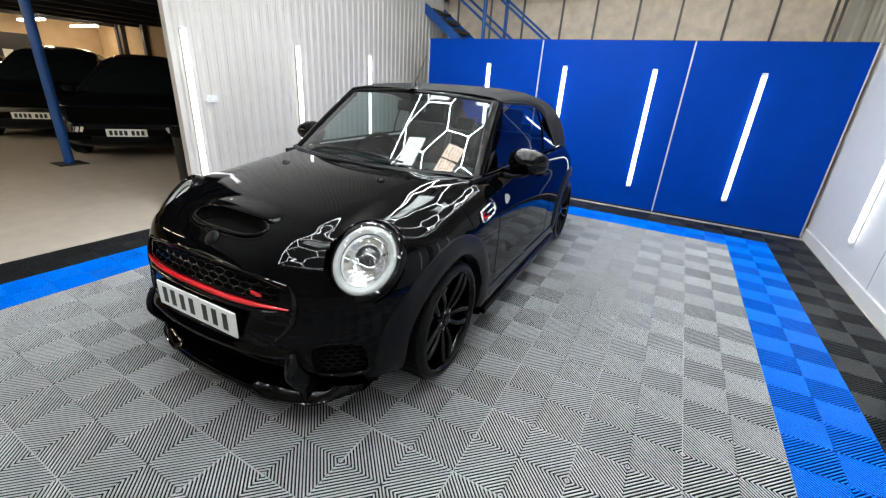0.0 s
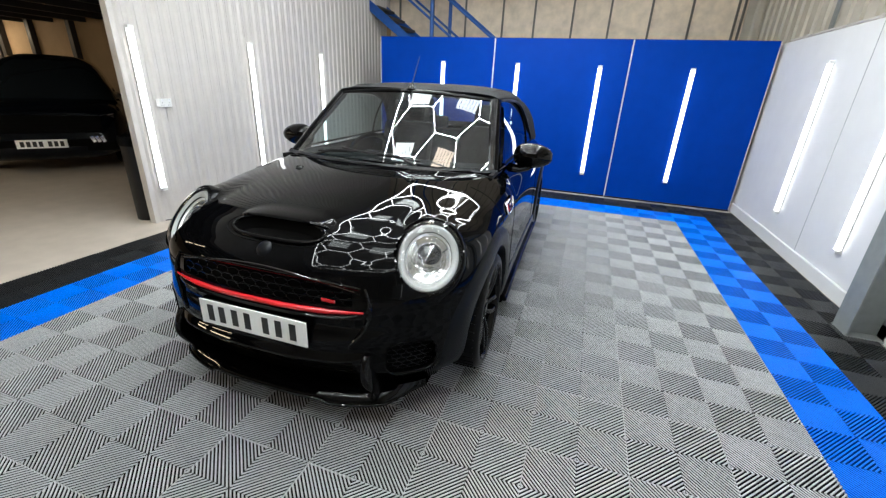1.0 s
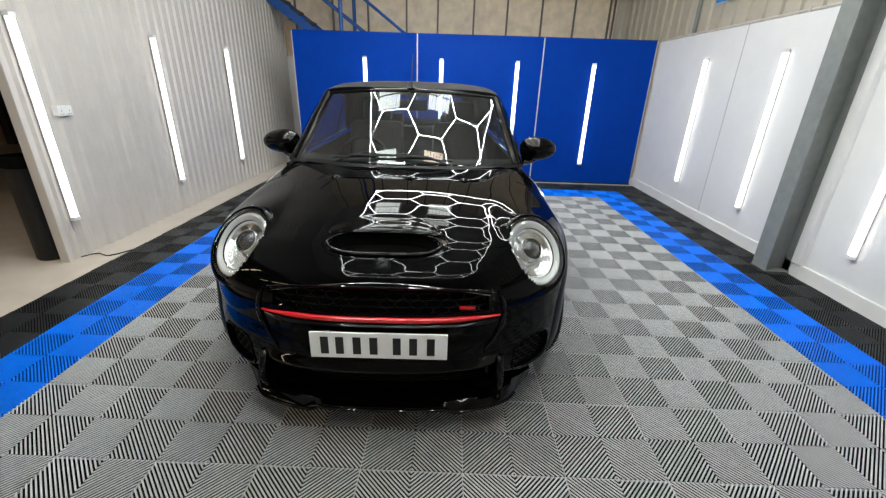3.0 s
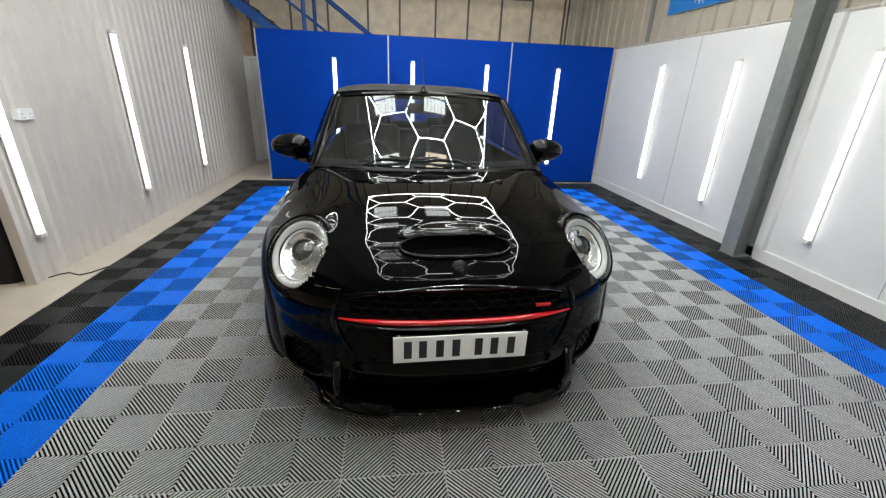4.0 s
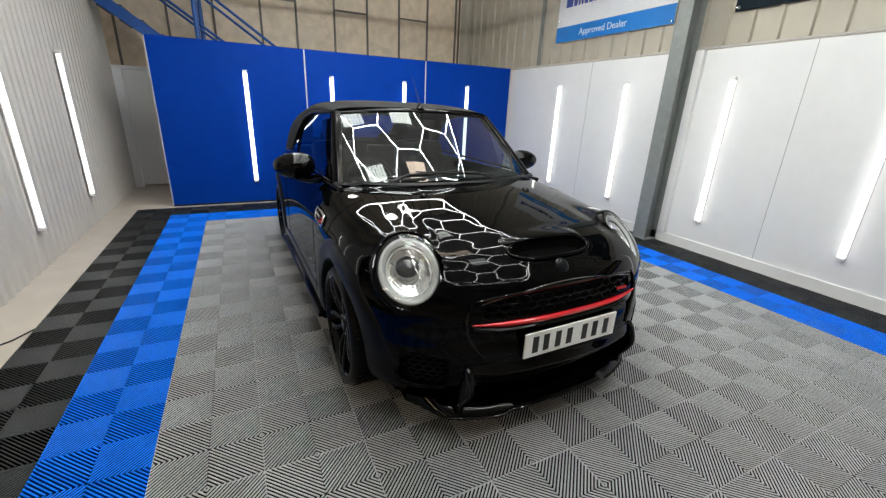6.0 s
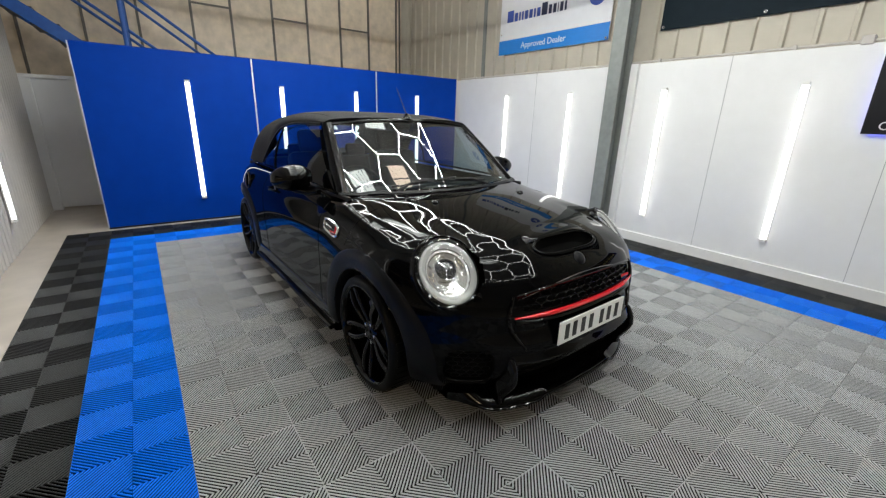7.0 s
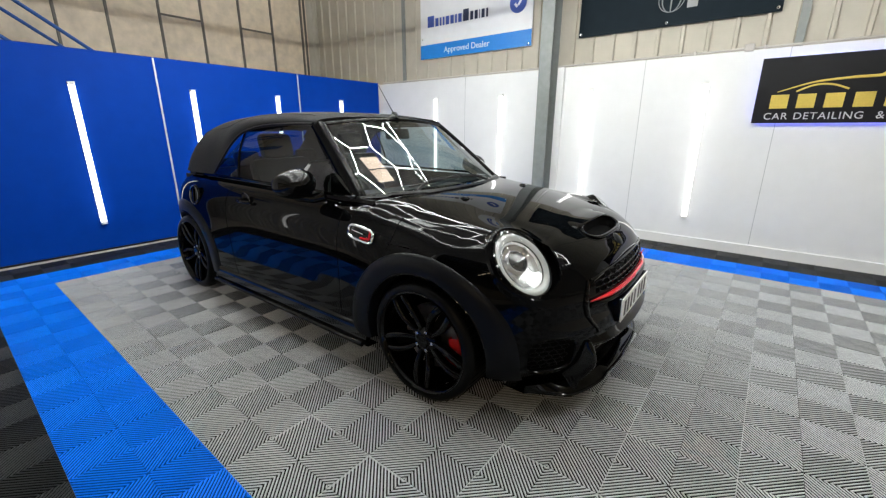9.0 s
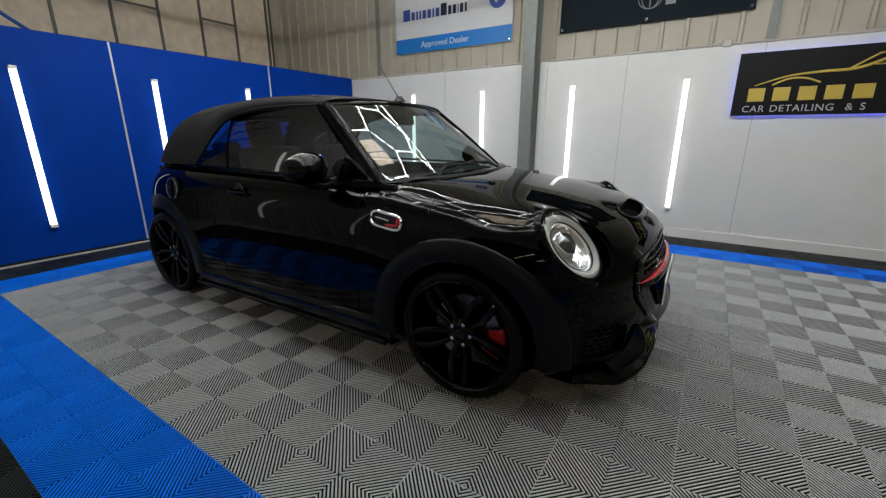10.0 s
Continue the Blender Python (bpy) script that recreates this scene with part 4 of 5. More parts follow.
# front: grille, red bar, plate, intakes, splitter
# backing sheet behind the mesh, its shade coloured in as near-black
mouth = part("upper_grille", Geo().grid([[tuple(on_front(x, z, 0.0) + Vector((0, 0.035, 0))) for z in [0.575 + 0.112 * j / 8 for j in range(9)]] for x in [-0.47 + 0.94 * i / 40 for i in range(41)]]), M_VOID, car)
hx, hz = 0.058, 0.026
g = Geo()
for r in range(4):
    for c in range(-8, 9):
        cx, cz = c * hx * 1.0 + (hx / 2 if r % 2 else 0), 0.60 + r * hz
        if abs(cx) > 0.43 - 0.5 * max(0, cz - 0.66) or cz > 0.675:
            continue
        ring = [(cx + 0.5 * hx * 0.96 * a, cz + hz * b) for a, b in ((-1, -0.22), (-0.45, -0.5), (0.45, -0.5), (1, -0.22), (1, 0.22), (0.45, 0.5), (-0.45, 0.5), (-1, 0.22))]
        pts = [on_front(x, z, 0.0) + Vector((0, 0.008, 0)) for x, z in ring]
        g.tube(pts, 0.0026, 5, True)
part("grille_mesh", g, M_GLOSS, mouth, "black honeycomb grille mesh", True)
part("grille_surround", Geo().tube([on_front(x, 0.683 - 0.028 * (abs(x) / 0.44) ** 3, 0.001) for x in [-0.44 + 0.88 * i / 40 for i in range(41)]], 0.006, 8), M_GLOSS, car, smooth=True)
for s in (-1, 1):
    part("grille_surround", Geo().tube([on_front(s * (0.44 + 0.046 * math.sin(math.pi * min(1, 0.08 + k)) ** 0.8 - 0.03 * k * k), 0.657 - 0.245 * k, 0.002) for k in [i / 24 for i in range(25)]], [0.006 + 0.006 * math.sin(math.pi * i / 24) for i in range(25)], 10), M_GLOSS, car, smooth=True)
part("red_bar", Geo().tube([on_front(-0.46 + 0.92 * i / 40, 0.568, 0.008) for i in range(41)], [0.004 + 0.008 * min(1, 6 * min(i, 40 - i) / 40) for i in range(41)], 10, squash=0.9), M_RED, car, "gloss red grille bar", True)
part("grille_step", Geo().grid([[tuple(on_front(x, z) + Vector((0, dy * e, 0))) for dy, z in ((0.004, 0.560), (-0.008, 0.556), (-0.020, 0.550), (-0.024, 0.544), (-0.020, 0.538), (0.004, 0.532))] for x, e in [(-0.455 + 0.91 * i / 40, min(1, 0.3 + 8 * min(i, 40 - i) / 40)) for i in range(41)]]), M_GLOSS, car, "gloss black step below the red bar", True, 1.0)
part("grille_badge", Geo().box(-0.03, 0.03, -0.006, 0.0, -0.007, 0.007, 0.002, Matrix.Translation(on_front(0.33, 0.612, 0.008))), M_RED, car, "small red and silver badge")
part("emblem", Geo().revolve([(0, 0.012), (0.02, 0.011), (0.032, 0.006), (0.036, 0.0)], 24, Matrix.Translation(on_top(0, -0.6, 0.0)) @ Vector((0, -0.75, 0.66)).to_track_quat("Z", "Y").to_matrix().to_4x4()), M_MATTE, car, "dark round bonnet emblem", True)
pl = part("number_plate", Geo().box(-0.26, 0.26, -0.722, -0.715, 0.413, 0.526, 0.002), M_PLATE, car, "white number plate")
for k, x in enumerate((-0.205, -0.148, -0.083, -0.02, 0.068, 0.13, 0.197)):
    part("plate_bar", Geo().box(x - 0.015, x + 0.015, -0.7235, -0.7215, 0.432, 0.507), M_INK, pl)
part("plate_holder", Geo().box(-0.255, 0.255, -0.715, -0.63, 0.41, 0.528, 0.004), M_GLOSS, car)


# recess walls carry the intake's shade as near-black colour
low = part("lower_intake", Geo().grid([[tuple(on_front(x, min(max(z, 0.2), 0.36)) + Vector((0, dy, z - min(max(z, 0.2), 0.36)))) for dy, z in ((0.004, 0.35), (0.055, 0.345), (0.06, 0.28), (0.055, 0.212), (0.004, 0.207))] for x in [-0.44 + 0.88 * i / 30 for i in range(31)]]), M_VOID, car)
for z in (0.245, 0.275, 0.305):
    part("intake_bar", Geo().tube([on_front(-0.42 + 0.84 * i / 30, z, 0.0) + Vector((0, 0.03, 0)) for i in range(31)], 0.003, 6), M_GLOSS, low, smooth=True)
# metal tube added on the black bonnet edge to draw its highlight line
part("bonnet_lip", Geo().tube([on_front(0.42 * (i / 15 - 1), 0.697 - 0.05 * (i / 15 - 1) ** 2, 0.0) for i in range(31)], 0.003, 8), M_DARKCHROME, bonnet, smooth=True)
part("bumper_ledge", Geo().grid([[tuple(on_front(x, z) + Vector((0, dy, 0))) for dy, z in ((0.0, 0.392), (-0.008 * e, 0.380), (-0.020 * e, 0.367), (-0.024 * e, 0.361), (-0.022 * e, 0.353), (0.01, 0.343))] for x, e in [(-0.47 + 0.94 * i / 40, min(1, 0.4 + 6 * min(i, 40 - i) / 40)) for i in range(41)]]), M_GLOSS, car, "gloss black bumper ledge", True, 1.0)
for s in (-1, 1):
    ring = []
    for i in range(36):
        a = 2 * math.pi * i / 36
        cx, cz = math.copysign(abs(math.cos(a)) ** 0.57, math.cos(a)), math.copysign(abs(math.sin(a)) ** 0.57, math.sin(a))
        ring.append((s * (0.625 + 0.087 * cx), 0.345 + 0.084 * cz))
    edge = [on_front(x, z, 0.001) for x, z in ring]
    back = [p + Vector((-s * 0.012, 0.045, 0)) for p in edge]
    # side intake recess, shade painted on its walls in near-black
    si = part("side_intake", Geo().grid([edge, [p + Vector((-s * 0.004, 0.012, 0)) for p in edge], back], close_v=True).add(back, [tuple(range(36))]), M_VOID, car)
    part("intake_frame", Geo().tube(edge, [0.003 + 0.006 * max(0, -math.sin(2 * math.pi * i / 36)) for i in range(36)], 10, True), M_PAINT, si, smooth=True)
    g = Geo()
    for r in range(7):
        for c in range(5):
            cx, cz = 0.556 + 0.034 * c + (0.017 if r % 2 else 0), 0.28 + 0.022 * r
            if abs(cx - 0.622) < 0.07:
                g.tube([on_front(s * (cx + 0.0165 * u), cz + 0.011 * v) + Vector((-s * 0.006, 0.03, 0)) for u, v in ((-1, -0.3), (-0.5, -0.95), (0.5, -0.95), (1, -0.3), (1, 0.3), (0.5, 0.95), (-0.5, 0.95), (-1, 0.3))], 0.0018, 4, True)
    part("intake_mesh", g, M_MATTE, si, "black honeycomb intake mesh", True)
    # upright aero fin that closes the ledge and the splitter at each end
    rows = []
    for i in range(13):
        k = i / 12
        z = 0.135 + 0.25 * k
        p = on_front(s * 0.475, max(z, 0.17))
        d = 0.012 + 0.048 * math.sin(math.pi * min(1, 0.25 + 0.75 * k)) ** 0.7 + 0.028 * (1 - k)
        rows.append([(p.x + (0.016 + 0.006 * (1 - k)) * math.copysign(abs(math.cos(b)) ** 0.6, math.cos(b)) + s * 0.01 * (1 - k), p.y - d * math.copysign(abs(math.sin(b)) ** 0.6, math.sin(b)), z) for b in [2 * math.pi * j / 16 for j in range(16)]])
    part("bumper_fin", Geo().grid(rows, close_v=True).add(rows[-1], [tuple(range(16))]).add(rows[0], [tuple(range(16))]), M_GLOSS, car, "gloss black aero fin", True, 0.9)
lip = []
for i in range(61):
    x = -0.66 + 1.32 * i / 60
    p = on_front(x, 0.2, 0.0)
    e_ = 1 - smooth01((abs(x) - 0.52) / 0.14)
    drop = 0.02 * (1 if abs(x) > 0.28 else 0) * smooth01((abs(x) - 0.26) / 0.05)
    lip.append([(x, p.y + 0.06, 0.165), (x, p.y - 0.006, 0.170), (x, p.y - 0.064 * e_, 0.152 - drop * e_), (x, p.y - 0.070 * e_, 0.140 - drop * e_), (x, p.y - 0.058 * e_, 0.128 - drop * e_), (x, p.y + 0.12, 0.13)])
part("splitter_edge", Geo().tube([r[3] for r in lip[4:57]], 0.007, 10), M_GLOSS, car, smooth=True)
part("splitter", Geo().grid(lip), M_GLOSS, car, "gloss black front splitter", True, 0.8)

# bonnet scoop and washer jets
def scoop_ring(k, dz, ky=None):
    ring = []
    for j in range(64):
        a = 2 * math.pi * j / 64
        x = 0.226 * k * math.copysign(abs(math.cos(a)) ** 0.62, math.cos(a))
        y = -0.508 + 0.054 * (ky or k) * math.sin(a)
        ring.append(Vector((x, y, bonnet_height(x, y) + dz)))
    return ring


def scoop_lip(x, t):
    """The raised visor: t 0 at its front edge, 1 where it meets the bonnet behind."""
    e = max(1 - abs(x / 0.232) ** 3.2, 0.0)
    y = -0.474 + 0.03 * (1 - e) * 0.5 + t * (0.012 + 0.115 * e ** 0.6)
    return Vector((x, y, bonnet_height(x, y) + 0.001 + 0.019 * e ** 0.7 * (1 - smooth01(t)) ** 1.2))


xs = [-0.232 * math.cos(math.pi * i / 48) for i in range(49)]
visor = [[tuple(scoop_lip(x, 0) + Vector((0, 0.03, -0.020))), tuple(scoop_lip(x, 0) + Vector((0, 0.004, -0.012))), tuple(scoop_lip(x, 0) + Vector((0, -0.003, -0.006)))] + [tuple(scoop_lip(x, j / 12)) for j in range(13)] for x in xs]
part("scoop_visor", Geo().grid(visor), M_PAINT, bonnet, "gloss black raised scoop visor", True, 1.2)
part("scoop_rim", Geo().tube(scoop_ring(1.0, 0.001), [0.007 + 0.006 * max(0, -math.sin(2 * math.pi * j / 64)) for j in range(64)], 12, True, squash=0.8), M_PAINT, bonnet, "gloss black scoop rim", True)
# bowl sides and base coloured near-black for the shade down the scoop
part("scoop_opening", Geo().grid([scoop_ring(1.0, -0.002), scoop_ring(0.97, -0.02), scoop_ring(0.9, -0.05)], close_v=True).add(scoop_ring(0.9, -0.05), [tuple(range(64))]), M_VOID, bonnet, "scoop opening, its shaded inside painted black", True)
part("shut_line", Geo().tube([p for p in scoop_ring(1.12, 0.0, 1.32)], 0.0016, 5, True), M_VOID, bonnet)
for s in (-1, 1):
    part("washer_jet", Geo().revolve([(0, 0.014), (0.014, 0.012), (0.022, 0.004), (0.024, 0)], 14, Matrix.Translation(on_top(s * 0.34, 0.12))), M_GLOSS, bonnet, smooth=True)

# headlamps
for s in (-1, 1):
    fr = LAMPS[s]
    E = Matrix.Diagonal((1.07, 1.27, 1.0, 1.0))
    up = fr @ Matrix.Translation((0, 0.022, 0))
    lamp = part("headlamp", Geo().revolve([(0.128, -0.09), (0.133, -0.01), (0.137, 0.004), (0.135, 0.011), (0.130, 0.011), (0.125, 0.0)], 48, fr @ E), M_GLOSS, car, "round headlamp in a black bezel", True)
    part("bezel", Geo().revolve([(0.133, 0.004), (0.130, 0.016), (0.121, 0.016), (0.117, 0.004)], 48, fr @ E), M_GLOSS, lamp, "", True)
    part("light_ring", Geo().revolve([(0.118, 0.002), (0.114, 0.008), (0.107, 0.009), (0.098, 0.002), (0.09, -0.01)], 48, fr @ E), M_RING, lamp, "white running light ring", True)
    # fluted inner ring and a faceted bowl
    rows = []
    for i in range(96):
        a, f = 2 * math.pi * i / 96, 0.0014 if i % 2 else 0.0
        rows.append([(r * math.cos(a), r * math.sin(a), h + f) for r, h in ((0.094, -0.006), (0.088, -0.010), (0.081, -0.018))])
    part("fluted_ring", Geo().grid(rows, close_u=True, m=fr @ E), M_REFL, lamp, "silver fluted ring")
    rows = []
    for i in range(18):
        a = 2 * math.pi * i / 18
        rows.append([(r * math.cos(a + tw), r * math.sin(a + tw), h) for r, h, tw in ((0.084, -0.014, 0.0), (0.066, -0.026, 0.0), (0.05, -0.034, 0.17), (0.035, -0.038, 0.17), (0.0, -0.04, 0.17))])
    part("reflector", Geo().grid(rows, close_u=True, m=fr @ E), M_BOWL, lamp, "faceted reflector bowl")
    part("projector", Geo().revolve([(0.046, -0.06), (0.047, -0.008), (0.042, -0.004), (0.038, -0.010), (0.022, 0.002), (0.0, 0.006)], 32, up), M_LENS, lamp, "dark projector lens", True)
    part("shadow_gap", Geo().revolve([(0.0915, -0.002), (0.0908, 0.001), (0.0895, -0.006)], 48, fr @ E), M_BLACKPL, lamp, "", True)
    part("lens_ring", Geo().revolve([(0.055, -0.036), (0.054, -0.012), (0.051, -0.007), (0.047, -0.010)], 36, up), M_CHROME, lamp, "", True)
    part("brow", Geo().grid([[tuple(fr @ Vector((r * math.cos(a), 1.1 * r * math.sin(a), zz))) for r, zz in ((0.088, -0.012), (0.055, -0.02))] for a in [math.radians(40 + 100 * i / 12) for i in range(13)]]), M_CHROME, lamp, "", True)
    part("cover", Geo().revolve([(0.132, 0.012), (0.12, 0.022), (0.09, 0.032), (0.05, 0.038), (0.0, 0.04)], 48, fr @ E), M_LAMPGLASS, lamp, "clear cover", True)
    # the wing swells up to the bezel all round
    rows = []
    for i in range(72):
        a = 2 * math.pi * i / 72
        way = Vector((1.07 * math.cos(a), 1.27 * math.sin(a), 0.0))
        rim = fr @ (way * 0.143 + Vector((0, 0, 0.008)))
        near, nn, _, _ = SHELL.find_nearest(rim)
        proud = (rim - near).dot(nn)
        far, fn, _, _ = SHELL.find_nearest(fr @ (way * (0.147 + 1.7 * max(proud, 0.0))))
        row = [tuple(fr @ (way * r + Vector((0, 0, h)))) for r, h in ((0.130, 0.006), (0.133, 0.013), (0.138, 0.014), (0.142, 0.010))]
        for k in range(1, 9):
            f = k / 8
            p = rim.lerp(far, f)
            skin, sn, _, _ = SHELL.find_nearest(p)
            row.append(tuple(p.lerp(skin, smooth01(f)) - sn * 0.0015 * f + sn * 0.006 * math.sin(math.pi * f) * min(1, max(proud, 0) / 0.02)))
        rows.append(row)
    part("surround", Geo().grid(rows, close_u=True), M_PAINT, car, "gloss black headlamp surround", True)

# wheels
def wheel_parts(parent, s):
    out = pose(0, 0, 0, 0, 90 * s, 0)
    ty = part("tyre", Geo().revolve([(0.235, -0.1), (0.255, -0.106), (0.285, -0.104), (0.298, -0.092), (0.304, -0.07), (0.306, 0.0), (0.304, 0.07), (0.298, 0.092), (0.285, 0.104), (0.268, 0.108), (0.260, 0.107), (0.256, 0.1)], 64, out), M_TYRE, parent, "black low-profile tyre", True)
    g = Geo()
    for k in range(48):
        a = 2 * math.pi * k / 48
        g.box(0.3045, 0.3075, -0.003, 0.003, -0.085, 0.085, 0, out @ Matrix.Rotation(a, 4, "Z"))
    part("tread_block", g, M_TYRE, ty)
    part("rim", Geo().revolve([(0.257, 0.1), (0.258, 0.106), (0.254, 0.108), (0.248, 0.104), (0.242, 0.09), (0.232, 0.05), (0.226, -0.09), (0.25, -0.1)], 64, out), M_ALLOY, parent, "gloss black alloy rim", True)
    for k in range(5):
        turn = out @ Matrix.Rotation(2 * math.pi * k / 5 + (0 if s > 0 else math.pi), 4, "Z")
        for d in (-1, 1):
            rows = []
            for i in range(15):
                t = i / 14
                r = 0.04 + 0.206 * t
                off = d * (0.013 + 0.017 * t + 0.016 * math.sin(math.pi * t))
                w = 0.0125 + 0.006 * t
                zc = 0.066 + 0.030 * math.sin(math.pi * 0.62 * t)
                rows.append([(r, off - w, zc - 0.04)] + [(r, off - w * math.cos(math.pi * q / 10), zc - 0.012 + 0.014 * math.sin(math.pi * q / 10) ** 0.8) for q in range(11)] + [(r, off + w, zc - 0.04)])
            part("spoke", Geo().grid(rows, m=turn), M_ALLOY, parent, "", True, 1.3)
        # near-black sheet added behind each spoke pair to paint the gap's shade
        part("spoke_shade", Geo().grid([[(0.05 + 0.2 * i / 8, y * (0.02 + 0.012 * i / 8), 0.03 + 0.008 * i / 8) for y in (-1, 0, 1)] for i in range(9)], m=turn), M_VOID, parent)
    hub = part("hub", Geo().revolve([(0.07, 0.04), (0.07, 0.062), (0.055, 0.07), (0.034, 0.074), (0.03, 0.08), (0.0, 0.082)], 32, out), M_ALLOY, parent, smooth=True)
    for k in range(5):
        a = 2 * math.pi * (k + 0.5) / 5 + math.pi / 2
        part("bolt", Geo().revolve([(0.009, 0.055), (0.009, 0.072), (0.0, 0.074)], 8, out @ Matrix.Translation((0.05 * math.cos(a), 0.05 * math.sin(a), 0))), M_CHROME, hub)
    part("brake_disc", Geo().revolve([(0.06, 0.005), (0.165, 0.005), (0.165, -0.02), (0.06, -0.02)], 48, out), M_DISC, parent, "steel brake disc")


for s in (-1, 1):
    for y0 in (FW, WB):
        w = new("wheel")
        w.parent = car
        w.location = (s * 0.742, y0, HUB_Z)
        tagged(w, "black twin-spoke alloy wheel")
        wheel_parts(w, s)
        g = Geo()
        rows = []
        for i in range(15):
            a = math.radians((-46 if y0 < 1 else 120) + 62 * i / 14)
            sg2 = -1 if y0 < 1 else 1
            rows.append([(s * x, sg2 * r * math.cos(a) * (-1 if y0 < 1 else 1), r * math.sin(a)) for r, x in ((0.125, 0.0), (0.125, 0.03), (0.18, 0.035), (0.195, 0.025), (0.195, -0.05))])
        # caliper sits behind the axle at the front wheel's leading side
        for row in rows:
            for n_, p in enumerate(row):
                row[n_] = (p[0], -abs(p[1]) if y0 < 1 else p[1], p[2])
        part("brake_caliper", Geo().grid(rows), M_REDCAL, w, "red brake caliper", True)

# windscreen, pillars, hood
def ws(x_, t):
    """Windscreen surface: x_ -1..1 across, t 0 bottom to 1 top."""
    xb, yb, zb = 0.70 * x_, 0.365 + 0.185 * abs(x_) ** 2.2, 0.945 - 0.012 * x_ * x_
    xt, yt, zt = 0.585 * x_, 0.925 + 0.085 * abs(x_) ** 2.0, 1.352 - 0.034 * x_ * x_
    b = 0.006 * math.sin(math.pi * t)
    return (xb + (xt - xb) * t, yb + (yt - yb) * t - b * 0.6, zb + (zt - zb) * t + b * 0.8)


sc_ = part("windscreen", Geo().grid([[ws(-1 + 2 * i / 48, j / 24) for j in range(25)] for i in range(49)]), M_SCREEN, car, "clear windscreen", True, 3)
sc_.visible_shadow = False
part("screen_border", Geo().grid([[ws(-1 + 2 * i / 48, t) for t in (0.0, 0.04)] for i in range(49)], m=Matrix.Translation((0, 0.004, -0.003))), M_VOID, sc_)
part("cowl", Geo().grid([[(x, cowl_line(x) + dy, z + (0.0 if abs(x) < 0.6 else -0.01)) for dy, z in ((-0.05, 0.945), (-0.03, 0.957), (0.0, 0.95), (0.05, 0.93))] for x in [-0.72 + 1.44 * i / 40 for i in range(41)]]), M_MATTE, car, "matte black cowl below the windscreen", True)
for s in (-1, 1):
    rows = []
    for i in range(21):
        t = i / 20 * 1.02
        p = Vector(ws(s, min(t, 1)))
        rows.append([tuple(p + Vector((s * dx, dy, dz))) for dx, dy, dz in ((-0.035, -0.012, 0.006), (-0.012, -0.016, 0.012), (0.012, -0.004, 0.012), (0.03, 0.035, 0.004), (0.018, 0.07, -0.004), (-0.03, 0.03, -0.02))])
    part("windscreen_pillar", Geo().grid(rows, close_v=True), M_PAINT, car, "gloss black windscreen pillar", True, 1.2)
part("header_rail", Geo().grid([[tuple(Vector(ws(-1 + 2 * i / 40, 1)) + Vector(d)) for d in ((0, -0.016, -0.014), (0, -0.018, -0.004), (0, -0.006, 0.006), (0, 0.03, 0.014), (0, 0.07, 0.012))] for i in range(41)]), M_PAINT, car, "gloss black header rail", True, 1.2)

rooft = spline([0.97, 1.2, 1.5, 1.8, 2.05, 2.25, 2.42, 2.55, 2.67, 2.78, 2.86], [1.366, 1.396, 1.408, 1.408, 1.402, 1.39, 1.366, 1.318, 1.205, 1.06, 0.965])
roofb = spline([0.97, 1.3, 1.7, 1.83, 1.95, 2.05, 2.17, 2.3, 2.86], [1.318, 1.318, 1.288, 1.255, 1.175, 1.075, 0.962, 0.96, 0.955])
roofw = spline([0.97, 1.3, 1.6, 1.84, 2.17, 2.5, 2.7, 2.86], [0.60, 0.622, 0.632, 0.65, 0.725, 0.735, 0.70, 0.60])
rows = []
for i in range(75):
    y = 0.965 + 1.485 * i / 44 if i < 45 else 2.45 + 0.41 * (i - 44) / 30
    zt, zb, w = rooft(y), roofb(y), roofw(y)
    row = []
    zt = max(zt, zb + 0.01)
    wid = w if zb < 1.0 else w
    for j in range(41):
        a = math.pi * j / 40
        m_ = 2.9 if y < 1.6 else 2.9 + 0.9 * smooth01((y - 1.8) / 0.3)
        cx = math.copysign(abs(math.cos(a)) ** (2 / m_), math.cos(a))
        cz = abs(math.sin(a)) ** (2 / m_)
        x = wid * cx
        fz = zb + (zt - zb) * cz
        if zb < 1.3:
            tilt = (fz - zb) / max(zt - zb, 1e-3)
            x *= 1 - 0.13 * tilt * smooth01((1.3 - zb) / 0.3)
        yy = y + (0.06 * cx * cx - 0.012) * (1 - smooth01((y - 0.965) / 0.35))
        row.append((x, yy, fz))
    rows.append(row)
whole, cloth, pane = Geo().grid(rows), Geo(), Geo()
for q in whole.f:
    c = sum((Vector(whole.v[i]) for i in q), Vector()) / len(q)
    into = pane if c.y > 2.5 and abs(c.x) < 0.43 and 1.03 < c.z < 1.27 else cloth
    into.add([whole.v[i] for i in q], [tuple(range(len(q)))])
hood = part("fabric_hood", cloth, M_FABRIC, car, "charcoal fabric folding hood, closed", True, 1.4)
rw_ = part("rear_window", pane, M_SIDEGLASS, hood, "glass rear window", True, 1.4)
rw_.visible_shadow = False
for s in (-1, 1):
    part("hood_seam", Geo().tube([Vector(r[8 if s > 0 else 32]) + Vector((0, 0, 0.003)) for r in rows[4:62]], 0.0015, 6), M_FABRIC, hood, smooth=True)
    edge = [Vector(r[0 if s > 0 else 40]) for r in rows]
    part("window_seal", Geo().tube([p + Vector((s * 0.004, 0, -0.004)) for p in edge[:36]], 0.009, 8), M_MATTE, car, smooth=True)
part("hood_hem", Geo().tube([Vector(r) for r in rows[-1]], 0.012, 8), M_GLOSS, car, smooth=True)
